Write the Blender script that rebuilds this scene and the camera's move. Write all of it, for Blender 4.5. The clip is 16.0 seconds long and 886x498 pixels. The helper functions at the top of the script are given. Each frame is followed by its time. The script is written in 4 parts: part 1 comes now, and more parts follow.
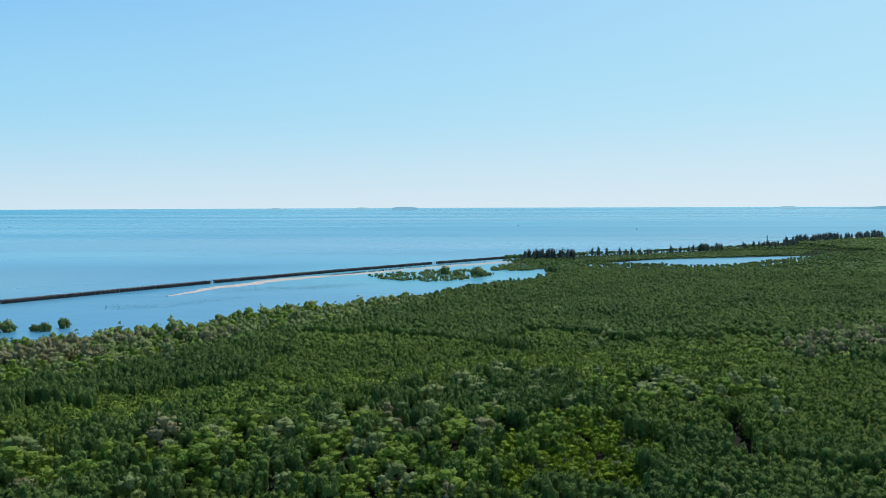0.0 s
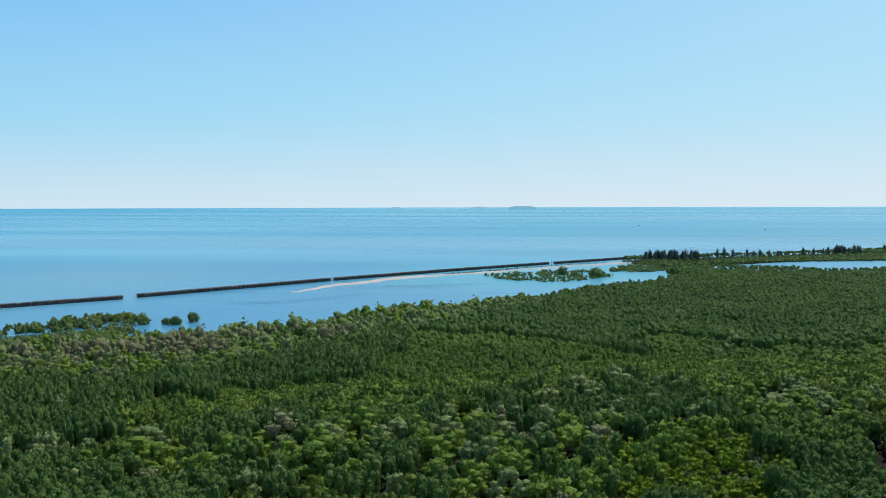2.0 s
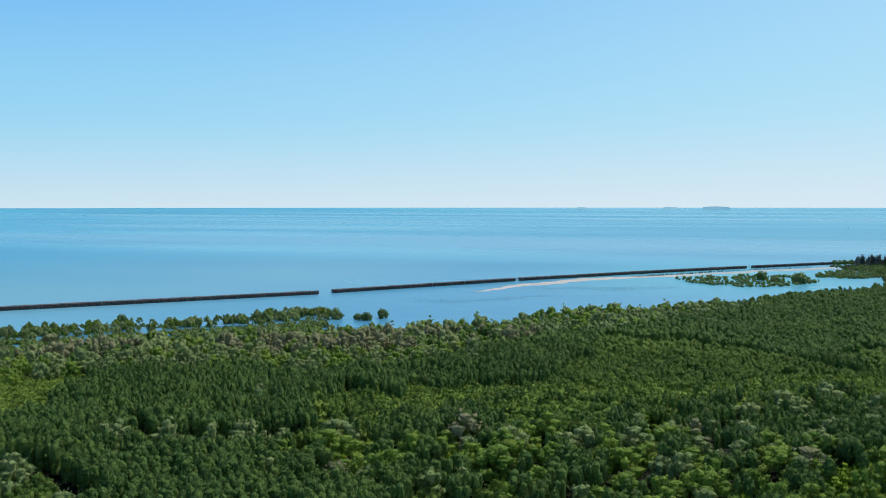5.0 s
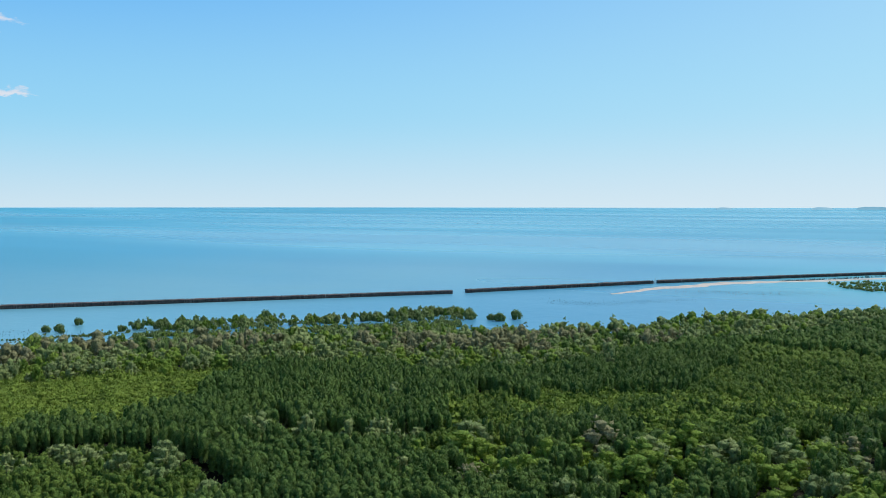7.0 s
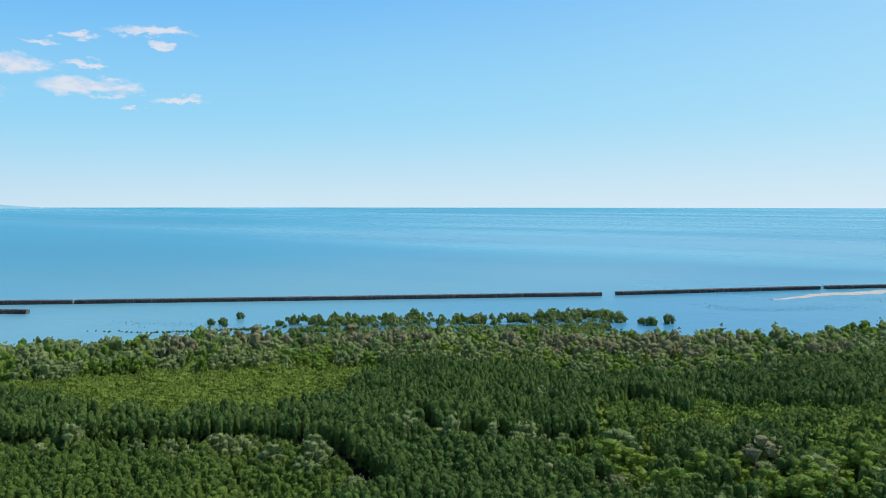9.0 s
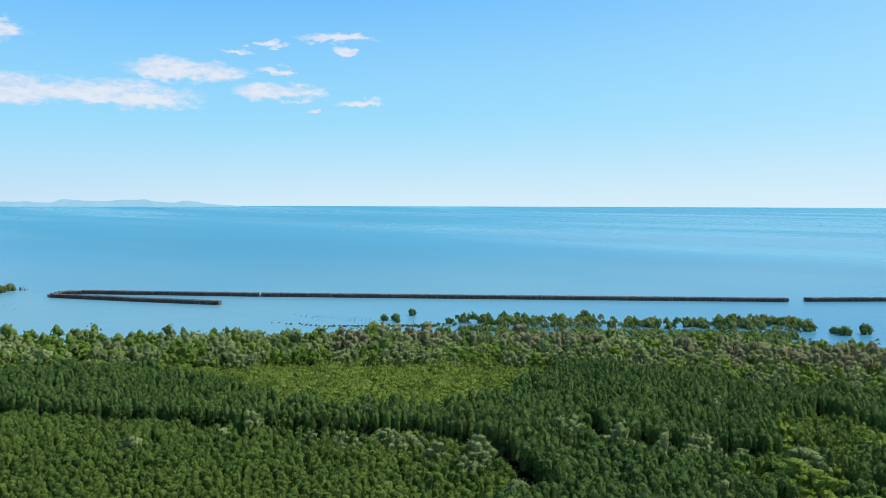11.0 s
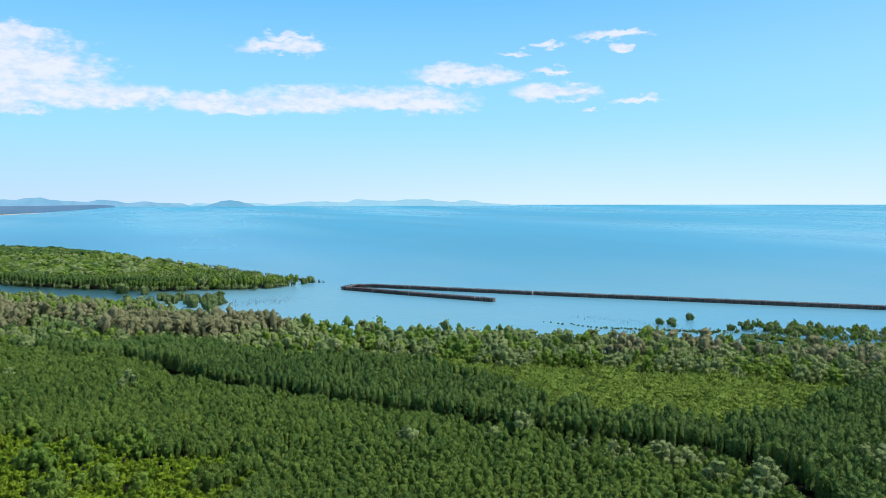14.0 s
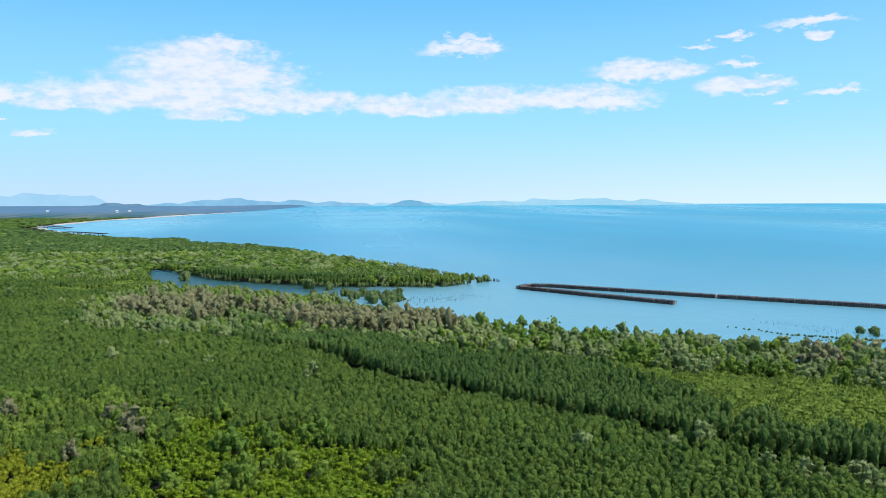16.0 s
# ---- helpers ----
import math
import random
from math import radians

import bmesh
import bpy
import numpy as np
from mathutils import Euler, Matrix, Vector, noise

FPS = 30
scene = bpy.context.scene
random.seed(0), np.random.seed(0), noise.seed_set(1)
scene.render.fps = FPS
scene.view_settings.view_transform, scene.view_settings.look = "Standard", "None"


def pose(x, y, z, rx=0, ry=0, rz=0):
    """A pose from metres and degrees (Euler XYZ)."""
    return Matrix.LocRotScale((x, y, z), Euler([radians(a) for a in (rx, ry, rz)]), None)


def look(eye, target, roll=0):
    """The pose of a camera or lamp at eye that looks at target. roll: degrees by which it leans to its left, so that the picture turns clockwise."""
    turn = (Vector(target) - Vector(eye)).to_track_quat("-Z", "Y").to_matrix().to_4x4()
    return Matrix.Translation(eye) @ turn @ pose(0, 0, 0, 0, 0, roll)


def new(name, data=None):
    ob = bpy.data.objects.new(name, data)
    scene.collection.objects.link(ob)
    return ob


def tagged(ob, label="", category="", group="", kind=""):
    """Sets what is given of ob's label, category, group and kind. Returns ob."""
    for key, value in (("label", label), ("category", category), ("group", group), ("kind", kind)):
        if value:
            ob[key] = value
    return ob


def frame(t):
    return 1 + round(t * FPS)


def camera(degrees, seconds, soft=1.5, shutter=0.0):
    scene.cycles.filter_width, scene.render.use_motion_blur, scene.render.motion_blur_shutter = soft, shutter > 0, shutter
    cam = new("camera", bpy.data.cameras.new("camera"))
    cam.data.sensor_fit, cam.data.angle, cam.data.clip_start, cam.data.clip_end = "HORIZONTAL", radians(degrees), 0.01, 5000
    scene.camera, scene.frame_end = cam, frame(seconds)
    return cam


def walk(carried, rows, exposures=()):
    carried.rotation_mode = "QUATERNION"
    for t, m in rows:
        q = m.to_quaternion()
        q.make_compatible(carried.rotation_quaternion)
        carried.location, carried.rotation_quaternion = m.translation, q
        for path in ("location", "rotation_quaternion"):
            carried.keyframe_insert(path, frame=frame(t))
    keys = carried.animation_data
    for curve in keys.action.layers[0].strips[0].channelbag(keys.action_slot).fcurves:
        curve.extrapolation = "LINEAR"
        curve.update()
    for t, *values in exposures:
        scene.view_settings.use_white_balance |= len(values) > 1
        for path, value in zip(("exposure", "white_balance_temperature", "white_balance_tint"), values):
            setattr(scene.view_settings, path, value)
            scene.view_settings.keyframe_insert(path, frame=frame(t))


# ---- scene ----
SOFT = 0.6
EXPOSURES = [(0.0, -0.1), (8.0, -0.08), (12.0, 0.08), (16.0, 0.17)]
cam = camera(55.81, 16.0, soft=SOFT)
# seconds, x, y, z, yaw, pitch, roll
ROWS = [
    (0, 0.00, 0.00, 39.99, 0.000, -3.006, 0.202),
    (0.5, 0.24, 0.62, 40.03, 1.965, -3.061, 0.198),
    (1, 0.34, 1.19, 40.06, 4.058, -3.033, 0.159),
    (1.5, 0.37, 1.86, 40.08, 5.966, -3.064, 0.206),
    (2, 0.23, 2.54, 40.08, 8.036, -3.040, 0.136),
    (2.5, 0.13, 3.26, 40.06, 9.956, -3.045, 0.113),
    (3, -0.02, 3.94, 40.03, 12.137, -3.043, 0.099),
    (3.5, -0.22, 4.55, 40.01, 14.228, -3.028, 0.100),
    (4, -0.45, 4.93, 40.01, 16.417, -3.016, 0.097),
    (6.5, -1.53, 6.41, 40.20, 27.351, -3.044, -0.050),
    (7, -1.77, 6.75, 40.22, 29.795, -3.036, -0.042),
    (7.5, -1.97, 7.13, 40.22, 32.080, -3.033, -0.076),
    (8, -2.20, 7.59, 40.22, 34.654, -3.027, -0.064),
    (10.5, -3.32, 10.07, 40.23, 48.596, -3.081, -0.115),
    (11, -3.56, 10.49, 40.25, 51.738, -3.114, -0.164),
    (11.5, -4.03, 10.87, 40.30, 54.631, -3.191, -0.170),
    (12, -4.64, 11.20, 40.34, 57.700, -3.263, -0.047),
    (12.5, -5.16, 11.40, 40.37, 60.484, -3.280, -0.017),
    (13, -5.65, 11.61, 40.40, 63.742, -3.253, 0.017),
    (13.5, -6.02, 11.83, 40.42, 66.857, -3.224, 0.033),
    (14, -6.40, 12.04, 40.43, 70.272, -3.221, 0.074),
    (14.5, -6.77, 12.22, 40.42, 73.475, -3.217, 0.095),
    (15, -7.10, 12.37, 40.40, 76.534, -3.204, 0.126),
    (15.5, -7.29, 12.46, 40.38, 79.395, -3.206, 0.147),
    (16, -7.47, 12.58, 40.38, 82.283, -3.238, 0.228),
]
walk(cam, [(t, pose(x, y, z, 90 + pitch, roll, yaw)) for t, x, y, z, yaw, pitch, roll in ROWS], EXPOSURES)

# ---------------------------------------------------------------- light
SUN_AZ, SUN_EL = -28.0, 58.0          # degrees left of north (+y), degrees up
scene.view_settings.exposure = 0.0

sun = new("sun", bpy.data.lights.new("sun", "SUN"))
sun.data.energy, sun.data.angle, sun.data.color = 4.3, radians(0.53), (1.0, 0.95, 0.87)
sun_way = Vector((-math.sin(radians(SUN_AZ)) * math.cos(radians(SUN_EL)), math.cos(radians(SUN_AZ)) * math.cos(radians(SUN_EL)), math.sin(radians(SUN_EL))))
sun.matrix_world = look(sun_way * 900, (0, 0, 0))


class Nodes:
    """Short hand for building a node tree."""

    def __init__(self, tree):
        self.tree = tree
        tree.nodes.clear()

    def add(self, kind, **sets):
        n = self.tree.nodes.new(kind)
        for key, value in sets.items():
            if key in n.inputs:
                self.feed(n.inputs[key], value)
            else:
                setattr(n, key, value)
        return n

    def feed(self, socket, value):
        if isinstance(value, bpy.types.NodeSocket):
            self.tree.links.new(value, socket)
        else:
            socket.default_value = value

    def math(self, op, a, b=None, c=None):
        n = self.tree.nodes.new("ShaderNodeMath")
        n.operation = op
        for s, v in zip(n.inputs, (a, b, c)):
            if v is not None:
                self.feed(s, v)
        return n.outputs[0]

    def mix(self, f, a, b, blend="MIX"):
        n = self.tree.nodes.new("ShaderNodeMix")
        n.data_type, n.blend_type = "RGBA", blend
        for s, v in zip((n.inputs[0], n.inputs[6], n.inputs[7]), (f, a, b)):
            if isinstance(v, tuple) and len(v) == 3:
                v = (*v, 1)
            self.feed(s, v)
        return n.outputs[2]

    def ramp(self, f, a, b, lo=0.0, hi=1.0):
        n = self.tree.nodes.new("ShaderNodeMapRange")
        n.interpolation_type = "SMOOTHSTEP"
        for s, v in zip(n.inputs, (f, a, b, lo, hi)):
            self.feed(s, v)
        return n.outputs[0]

    def noise(self, vector, scale, detail=3.0, rough=0.55):
        n = self.tree.nodes.new("ShaderNodeTexNoise")
        self.feed(n.inputs["Vector"], vector)
        n.inputs["Scale"].default_value, n.inputs["Detail"].default_value, n.inputs["Roughness"].default_value = scale, detail, rough
        return n.outputs["Fac"]


# clouds low over the western horizon: azimuth, height, half width, half height (degrees)
CLOUDS = [
    (98.0, 8.1, 6.0, 2.0),     (97.7, 9.87, 3.4, 0.78), (97.3, 8.43, 4.2, 0.75), (99.0, 6.63, 10.6, 1.35), (102.8, 7.15, 3.5, 0.74), (90.8, 6.53, 3.0, 1.0), (97.8, 5.67, 2.5, 0.62),
    (85.2, 6.31, 3.1, 0.83), (79.5, 6.63, 4.0, 1.09), (73.7, 6.69, 5.9, 1.0), (69.0, 8.39, 3.8, 0.83), (63.0, 7.25, 2.8, 0.69), (57.3, 6.76, 2.0, 0.31),
    (63.0, 8.63, 1.3, 0.28), (81.1, 10.17, 2.9, 0.66), (80.5, 10.89, 1.5, 0.29), (58.9, 10.81, 2.7, 0.4), (58.2, 10.1, 0.8, 0.28), (65.4, 9.87, 1.1, 0.26),
    (63.4, 10.37, 0.8, 0.24), (60.0, 5.97, 0.8, 0.21), (108.2, 4.29, 1.0, 0.39), (109.7, 5.06, 0.3, 0.22), (106.7, 6.17, 1.4, 0.6), (112.0, 6.4, 4.5, 1.0),
    (114.5, 8.0, 3.0, 0.8),
]

world = bpy.data.worlds.new("sky")
scene.world = world
world.use_nodes = True
g = Nodes(world.node_tree)
sky = g.add("ShaderNodeTexSky", sky_type="NISHITA")
sky.sun_disc = False
sky.sun_elevation, sky.sun_rotation = radians(SUN_EL), radians(-SUN_AZ)
sky.altitude, sky.air_density, sky.dust_density, sky.ozone_density = 0.0, 1.0, 0.6, 3.0
way = g.add("ShaderNodeTexCoord").outputs["Generated"]
xyz = g.add("ShaderNodeSeparateXYZ", Vector=way)
az = g.math("MULTIPLY", g.math("ARCTAN2", g.math("MULTIPLY", xyz.outputs[0], -1.0), xyz.outputs[1]), 180 / math.pi)
el = g.math("MULTIPLY", g.math("ARCSINE", xyz.outputs[2]), 180 / math.pi)
flat = g.add("ShaderNodeCombineXYZ", X=g.math("MULTIPLY", az, 0.45), Y=el).outputs[0]
wob = g.math("SUBTRACT", g.noise(flat, 0.9, 6.0, 0.62), 0.5)
fine = g.math("SUBTRACT", g.noise(flat, 3.2, 4.0, 0.6), 0.5)
# billows bend the outlines of the clouds
az_bent = g.math("ADD", az, g.math("MULTIPLY", g.math("SUBTRACT", g.noise(flat, 0.8, 4.0, 0.6), 0.5), 5.0))
el_bent = g.math("ADD", el, g.math("MULTIPLY", g.math("SUBTRACT", g.noise(flat, 1.25, 4.0, 0.6), 0.5), 1.7))
dens = None
for a, e, w, h in CLOUDS:
    dx = g.math("DIVIDE", g.math("SUBTRACT", az_bent, a), w)
    dy = g.math("DIVIDE", g.math("SUBTRACT", el_bent, e), h)
    dy = g.math("MAXIMUM", dy, g.math("MULTIPLY", dy, -1.6))      # flatter below
    one = g.math("SUBTRACT", 1.0, g.math("ADD", g.math("MULTIPLY", dx, dx), g.math("MULTIPLY", dy, dy)))
    dens = one if dens is None else g.math("SMOOTH_MAX", dens, one, 0.3)
dens = g.math("ADD", g.math("ADD", dens, g.math("MULTIPLY", wob, 1.9)), g.math("MULTIPLY", fine, 1.2))
cover = g.ramp(dens, -0.55, 0.9)
tone = g.ramp(g.math("ADD", g.math("ADD", g.noise(flat, 1.3, 5.0, 0.6), g.math("MULTIPLY", fine, 0.35)), g.math("MULTIPLY", dens, 0.06)), 0.36, 0.66)
cloud = g.mix(tone, (6.2, 7.2, 8.9), (8.6, 8.4, 8.9))
# sea air whitens the sky towards the horizon and towards the sun's side
sunny = g.ramp(az, 75.0, -45.0)
low_air = g.mix(g.ramp(az, 55.0, 105.0), (7.3, 8.5, 9.2), (5.7, 7.0, 8.7))
haze = g.mix(g.ramp(el, -3.0, 6.5), low_air, (3.3, 7.1, 9.6))
haze = g.mix(g.ramp(el, 3.0, 20.0), haze, (0.7, 4.0, 9.5))
haze = g.mix(g.math("MULTIPLY", sunny, 0.7), haze, g.mix(g.ramp(el, 0.0, 9.0), (7.9, 9.1, 9.8), (5.9, 9.0, 10.3)))
blue = g.mix(g.ramp(el, 14.0, 60.0, 1.0, 0.0), sky.outputs[0], haze)
seen = g.mix(g.math("MULTIPLY", cover, 0.8), blue, cloud)
bg = g.add("ShaderNodeBackground", Color=seen, Strength=0.1)
g.add("ShaderNodeOutputWorld", Surface=bg.outputs[0])


# ---------------------------------------------------------------- materials
def material(name):
    m = bpy.data.materials.new(name)
    m.use_nodes = True
    return m, Nodes(m.node_tree)


def finish(g, shader):
    g.add("ShaderNodeOutputMaterial", Surface=shader)


def water_material():
    m, g = material("sea_water")
    at = g.add("ShaderNodeTexCoord").outputs["Object"]
    swirl = g.noise(at, 0.0016, 3.0, 0.5)
    silt = g.noise(at, 0.006, 3.0, 0.55)
    deep = g.mix(g.ramp(swirl, 0.38, 0.62), (0.062, 0.232, 0.37), (0.062, 0.272, 0.405))
    col = g.mix(g.ramp(silt, 0.45, 0.8, 0.0, 0.3), deep, (0.1, 0.3, 0.42))
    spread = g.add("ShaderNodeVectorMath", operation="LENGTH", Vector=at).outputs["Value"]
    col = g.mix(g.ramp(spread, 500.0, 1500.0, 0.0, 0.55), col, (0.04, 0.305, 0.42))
    # paler towards the horizon: distance haze painted into the base colour
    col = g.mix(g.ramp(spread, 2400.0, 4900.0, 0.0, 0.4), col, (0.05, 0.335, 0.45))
    # clear shallows over the sand behind the breakwater
    bar = g.add("ShaderNodeVectorMath", operation="DISTANCE")
    g.feed(bar.inputs[0], at)
    bar.inputs[1].default_value = (-15.0, 490.0, 0.0)
    col = g.mix(g.ramp(bar.outputs["Value"], 150.0, 30.0, 0.0, 0.6), col, (0.085, 0.37, 0.43))
    # turbid creek water, with the bank trees' dark reflection painted into its colour
    creek = g.add("ShaderNodeVectorMath", operation="DISTANCE")
    g.feed(creek.inputs[0], at)
    creek.inputs[1].default_value = (-440.0, -42.0, 0.0)
    bank_mirror = g.ramp(creek.outputs["Value"], 125.0, 55.0, 0.0, 0.92)
    # turbid shallows off the creek mouth
    west = g.add("ShaderNodeSeparateXYZ", Vector=at).outputs[0]
    turbid = g.math("MULTIPLY", g.ramp(west, -120.0, -300.0), g.ramp(spread, 800.0, 350.0))
    col = g.mix(g.math("MULTIPLY", turbid, g.ramp(silt, 0.25, 0.6, 0.45, 0.85)), col, (0.15, 0.315, 0.37))
    drawn = g.add("ShaderNodeMapping", Vector=at)
    drawn.inputs["Rotation"].default_value, drawn.inputs["Scale"].default_value = (0, 0, 0.55), (0.22, 1.0, 1.0)
    band = g.noise(drawn.outputs[0], 0.0028, 2.5, 0.5)
    col = g.mix(g.ramp(band, 0.5, 0.66, 0.0, 0.6), col, (0.045, 0.235, 0.335))
    col = g.mix(g.ramp(band, 0.46, 0.34, 0.0, 0.55), col, (0.12, 0.38, 0.49))
    col = g.mix(bank_mirror, col, (0.02, 0.06, 0.055))
    slick = g.ramp(g.noise(drawn.outputs[0], 0.0021, 2.5, 0.5), 0.36, 0.64)
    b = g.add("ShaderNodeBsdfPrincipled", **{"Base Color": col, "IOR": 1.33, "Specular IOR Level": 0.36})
    g.feed(b.inputs["Roughness"], g.math("ADD", 0.22, g.math("MULTIPLY", slick, 0.16)))
    chop = g.math("ADD", g.noise(at, 0.35, 3.0, 0.6), g.math("MULTIPLY", g.noise(at, 0.06, 2.0, 0.5), 2.0))
    bump = g.add("ShaderNodeBump", Distance=0.4, Height=chop)
    g.feed(bump.inputs["Strength"], g.ramp(spread, 150.0, 1300.0, 0.25, 0.0))
    g.feed(b.inputs["Normal"], bump.outputs[0])
    finish(g, b.outputs[0])
    return m


def leaf_material(name, dark, light, spot, gloss=0.6, clear=0.32, sheen=0.06, closed=0.0):
    """Foliage: tint varies from tree to tree, each leaf clump by itself, and in drifts over the stand."""
    m, g = material(name)
    geo = g.add("ShaderNodeNewGeometry")
    tint = g.add("ShaderNodeAttribute", attribute_name="tint").outputs["Fac"]
    drift = g.noise(geo.outputs["Position"], 0.03, 3.0)
    f = g.math("ADD", g.math("MULTIPLY", tint, 0.5), g.math("MULTIPLY", g.math("SUBTRACT", drift, 0.28), 1.1))
    col = g.mix(g.ramp(f, 0.1, 0.8), dark, light)
    each = geo.outputs["Random Per Island"]
    col = g.mix(g.ramp(each, 0.8, 1.0, 0.0, 0.3), col, spot)
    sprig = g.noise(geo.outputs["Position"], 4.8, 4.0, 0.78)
    # shaded gaps between leaves and bright highlights painted into the colour by noise
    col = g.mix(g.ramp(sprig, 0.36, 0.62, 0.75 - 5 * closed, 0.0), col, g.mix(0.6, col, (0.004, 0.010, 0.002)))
    col = g.mix(g.ramp(sprig, 0.52, 0.66, 0.0, 0.9), col, spot)
    b = g.add("ShaderNodeBsdfPrincipled", **{"Base Color": col, "Roughness": gloss, "Specular IOR Level": 0.08})
    b.inputs["Specular IOR Level"].default_value = sheen
    turned = g.add("ShaderNodeVectorTransform", vector_type="NORMAL", convert_from="OBJECT", convert_to="WORLD", Vector=g.add("ShaderNodeAttribute", attribute_name="bulge").outputs["Vector"])
    clumps = g.add("ShaderNodeBump", Strength=0.7, Distance=0.5, Height=g.noise(geo.outputs["Position"], 1.7, 3.0, 0.6), Normal=turned.outputs[0])
    leafy = g.add("ShaderNodeBump", Strength=0.8, Distance=0.18, Height=g.noise(geo.outputs["Position"], 4.6, 4.0, 0.75), Normal=clumps.outputs[0])
    g.feed(b.inputs["Normal"], leafy.outputs[0])
    t = g.add("ShaderNodeBsdfTranslucent", Color=g.mix(0.4, col, (0.07, 0.18, 0.03)))
    leaf = g.add("ShaderNodeMixShader", Fac=clear)
    g.feed(leaf.inputs[1], b.outputs[0])
    g.feed(leaf.inputs[2], t.outputs[0])
    # open spaces between the leaf sprays
    gaps = g.ramp(g.noise(geo.outputs["Position"], 3.3, 3.0, 0.65), 0.4 - closed, 0.45 - closed)
    airy = g.add("ShaderNodeMixShader", Fac=gaps)
    g.feed(airy.inputs[1], g.add("ShaderNodeBsdfTransparent").outputs[0])
    g.feed(airy.inputs[2], leaf.outputs[0])
    finish(g, airy.outputs[0])
    return m


def plain_material(name, a, b2, scale, rough=0.8, bump=0.3):
    m, g = material(name)
    at = g.add("ShaderNodeNewGeometry").outputs["Position"]
    n1, n2 = g.noise(at, scale, 4.0), g.noise(at, scale * 7, 3.0)
    col = g.mix(g.ramp(g.math("ADD", g.math("MULTIPLY", n1, 0.7), g.math("MULTIPLY", n2, 0.3)), 0.3, 0.7), a, b2)
    b = g.add("ShaderNodeBsdfPrincipled", **{"Base Color": col, "Roughness": rough, "Specular IOR Level": 0.5 if rough < 0.85 else 0.1})
    bm = g.add("ShaderNodeBump", Strength=bump, Distance=0.2, Height=n2)
    g.feed(b.inputs["Normal"], bm.outputs[0])
    finish(g, b.outputs[0])
    return m


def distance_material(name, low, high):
    """A far backdrop that glows, with kilometres of sea haze painted into its colour."""
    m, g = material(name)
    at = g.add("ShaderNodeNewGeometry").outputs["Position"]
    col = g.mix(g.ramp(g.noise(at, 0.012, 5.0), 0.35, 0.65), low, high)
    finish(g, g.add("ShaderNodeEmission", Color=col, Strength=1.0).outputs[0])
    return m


def lowland_material():
    """Glowing far woods and clearings; painted-in haze turns them bluer the farther they lie."""
    m, g = material("lowland_air")
    at = g.add("ShaderNodeNewGeometry").outputs["Position"]
    belts = g.add("ShaderNodeMapping", Vector=at)
    belts.inputs["Scale"].default_value = (0.1, 1.0, 1.0)
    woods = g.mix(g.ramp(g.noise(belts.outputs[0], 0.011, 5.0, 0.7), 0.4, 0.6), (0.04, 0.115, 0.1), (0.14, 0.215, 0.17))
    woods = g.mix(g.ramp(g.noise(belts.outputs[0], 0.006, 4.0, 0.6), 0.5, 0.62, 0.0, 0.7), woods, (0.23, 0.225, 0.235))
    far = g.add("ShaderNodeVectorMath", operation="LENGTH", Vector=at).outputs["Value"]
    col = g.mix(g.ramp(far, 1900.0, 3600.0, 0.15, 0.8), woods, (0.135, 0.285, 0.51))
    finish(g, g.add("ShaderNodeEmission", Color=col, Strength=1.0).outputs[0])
    return m


WATER = water_material()
MUD = plain_material("wet_mud", (0.008, 0.009, 0.007), (0.018, 0.018, 0.014), 0.15, 0.95)
SAND = plain_material("sand", (0.36, 0.32, 0.29), (0.51, 0.465, 0.425), 0.2, 0.9)
BAMBOO = plain_material("weathered_bamboo", (0.014, 0.013, 0.017), (0.042, 0.034, 0.036), 0.8, 0.8)
BLEACHED = plain_material("bleached_wood", (0.3, 0.27, 0.25), (0.5, 0.46, 0.43), 1.0, 0.8)
BRUSH = plain_material("bundled_brushwood", (0.09, 0.075, 0.075), (0.22, 0.18, 0.17), 0.9, 0.9, 0.8)
CONCRETE = plain_material("white_concrete", (0.55, 0.55, 0.53), (0.75, 0.75, 0.73), 1.0, 0.8)
BARK = plain_material("grey_bark", (0.07, 0.055, 0.045), (0.16, 0.14, 0.12), 2.0, 0.9)
HULL = plain_material("dark_hull", (0.03, 0.035, 0.04), (0.08, 0.07, 0.06), 1.0, 0.6)
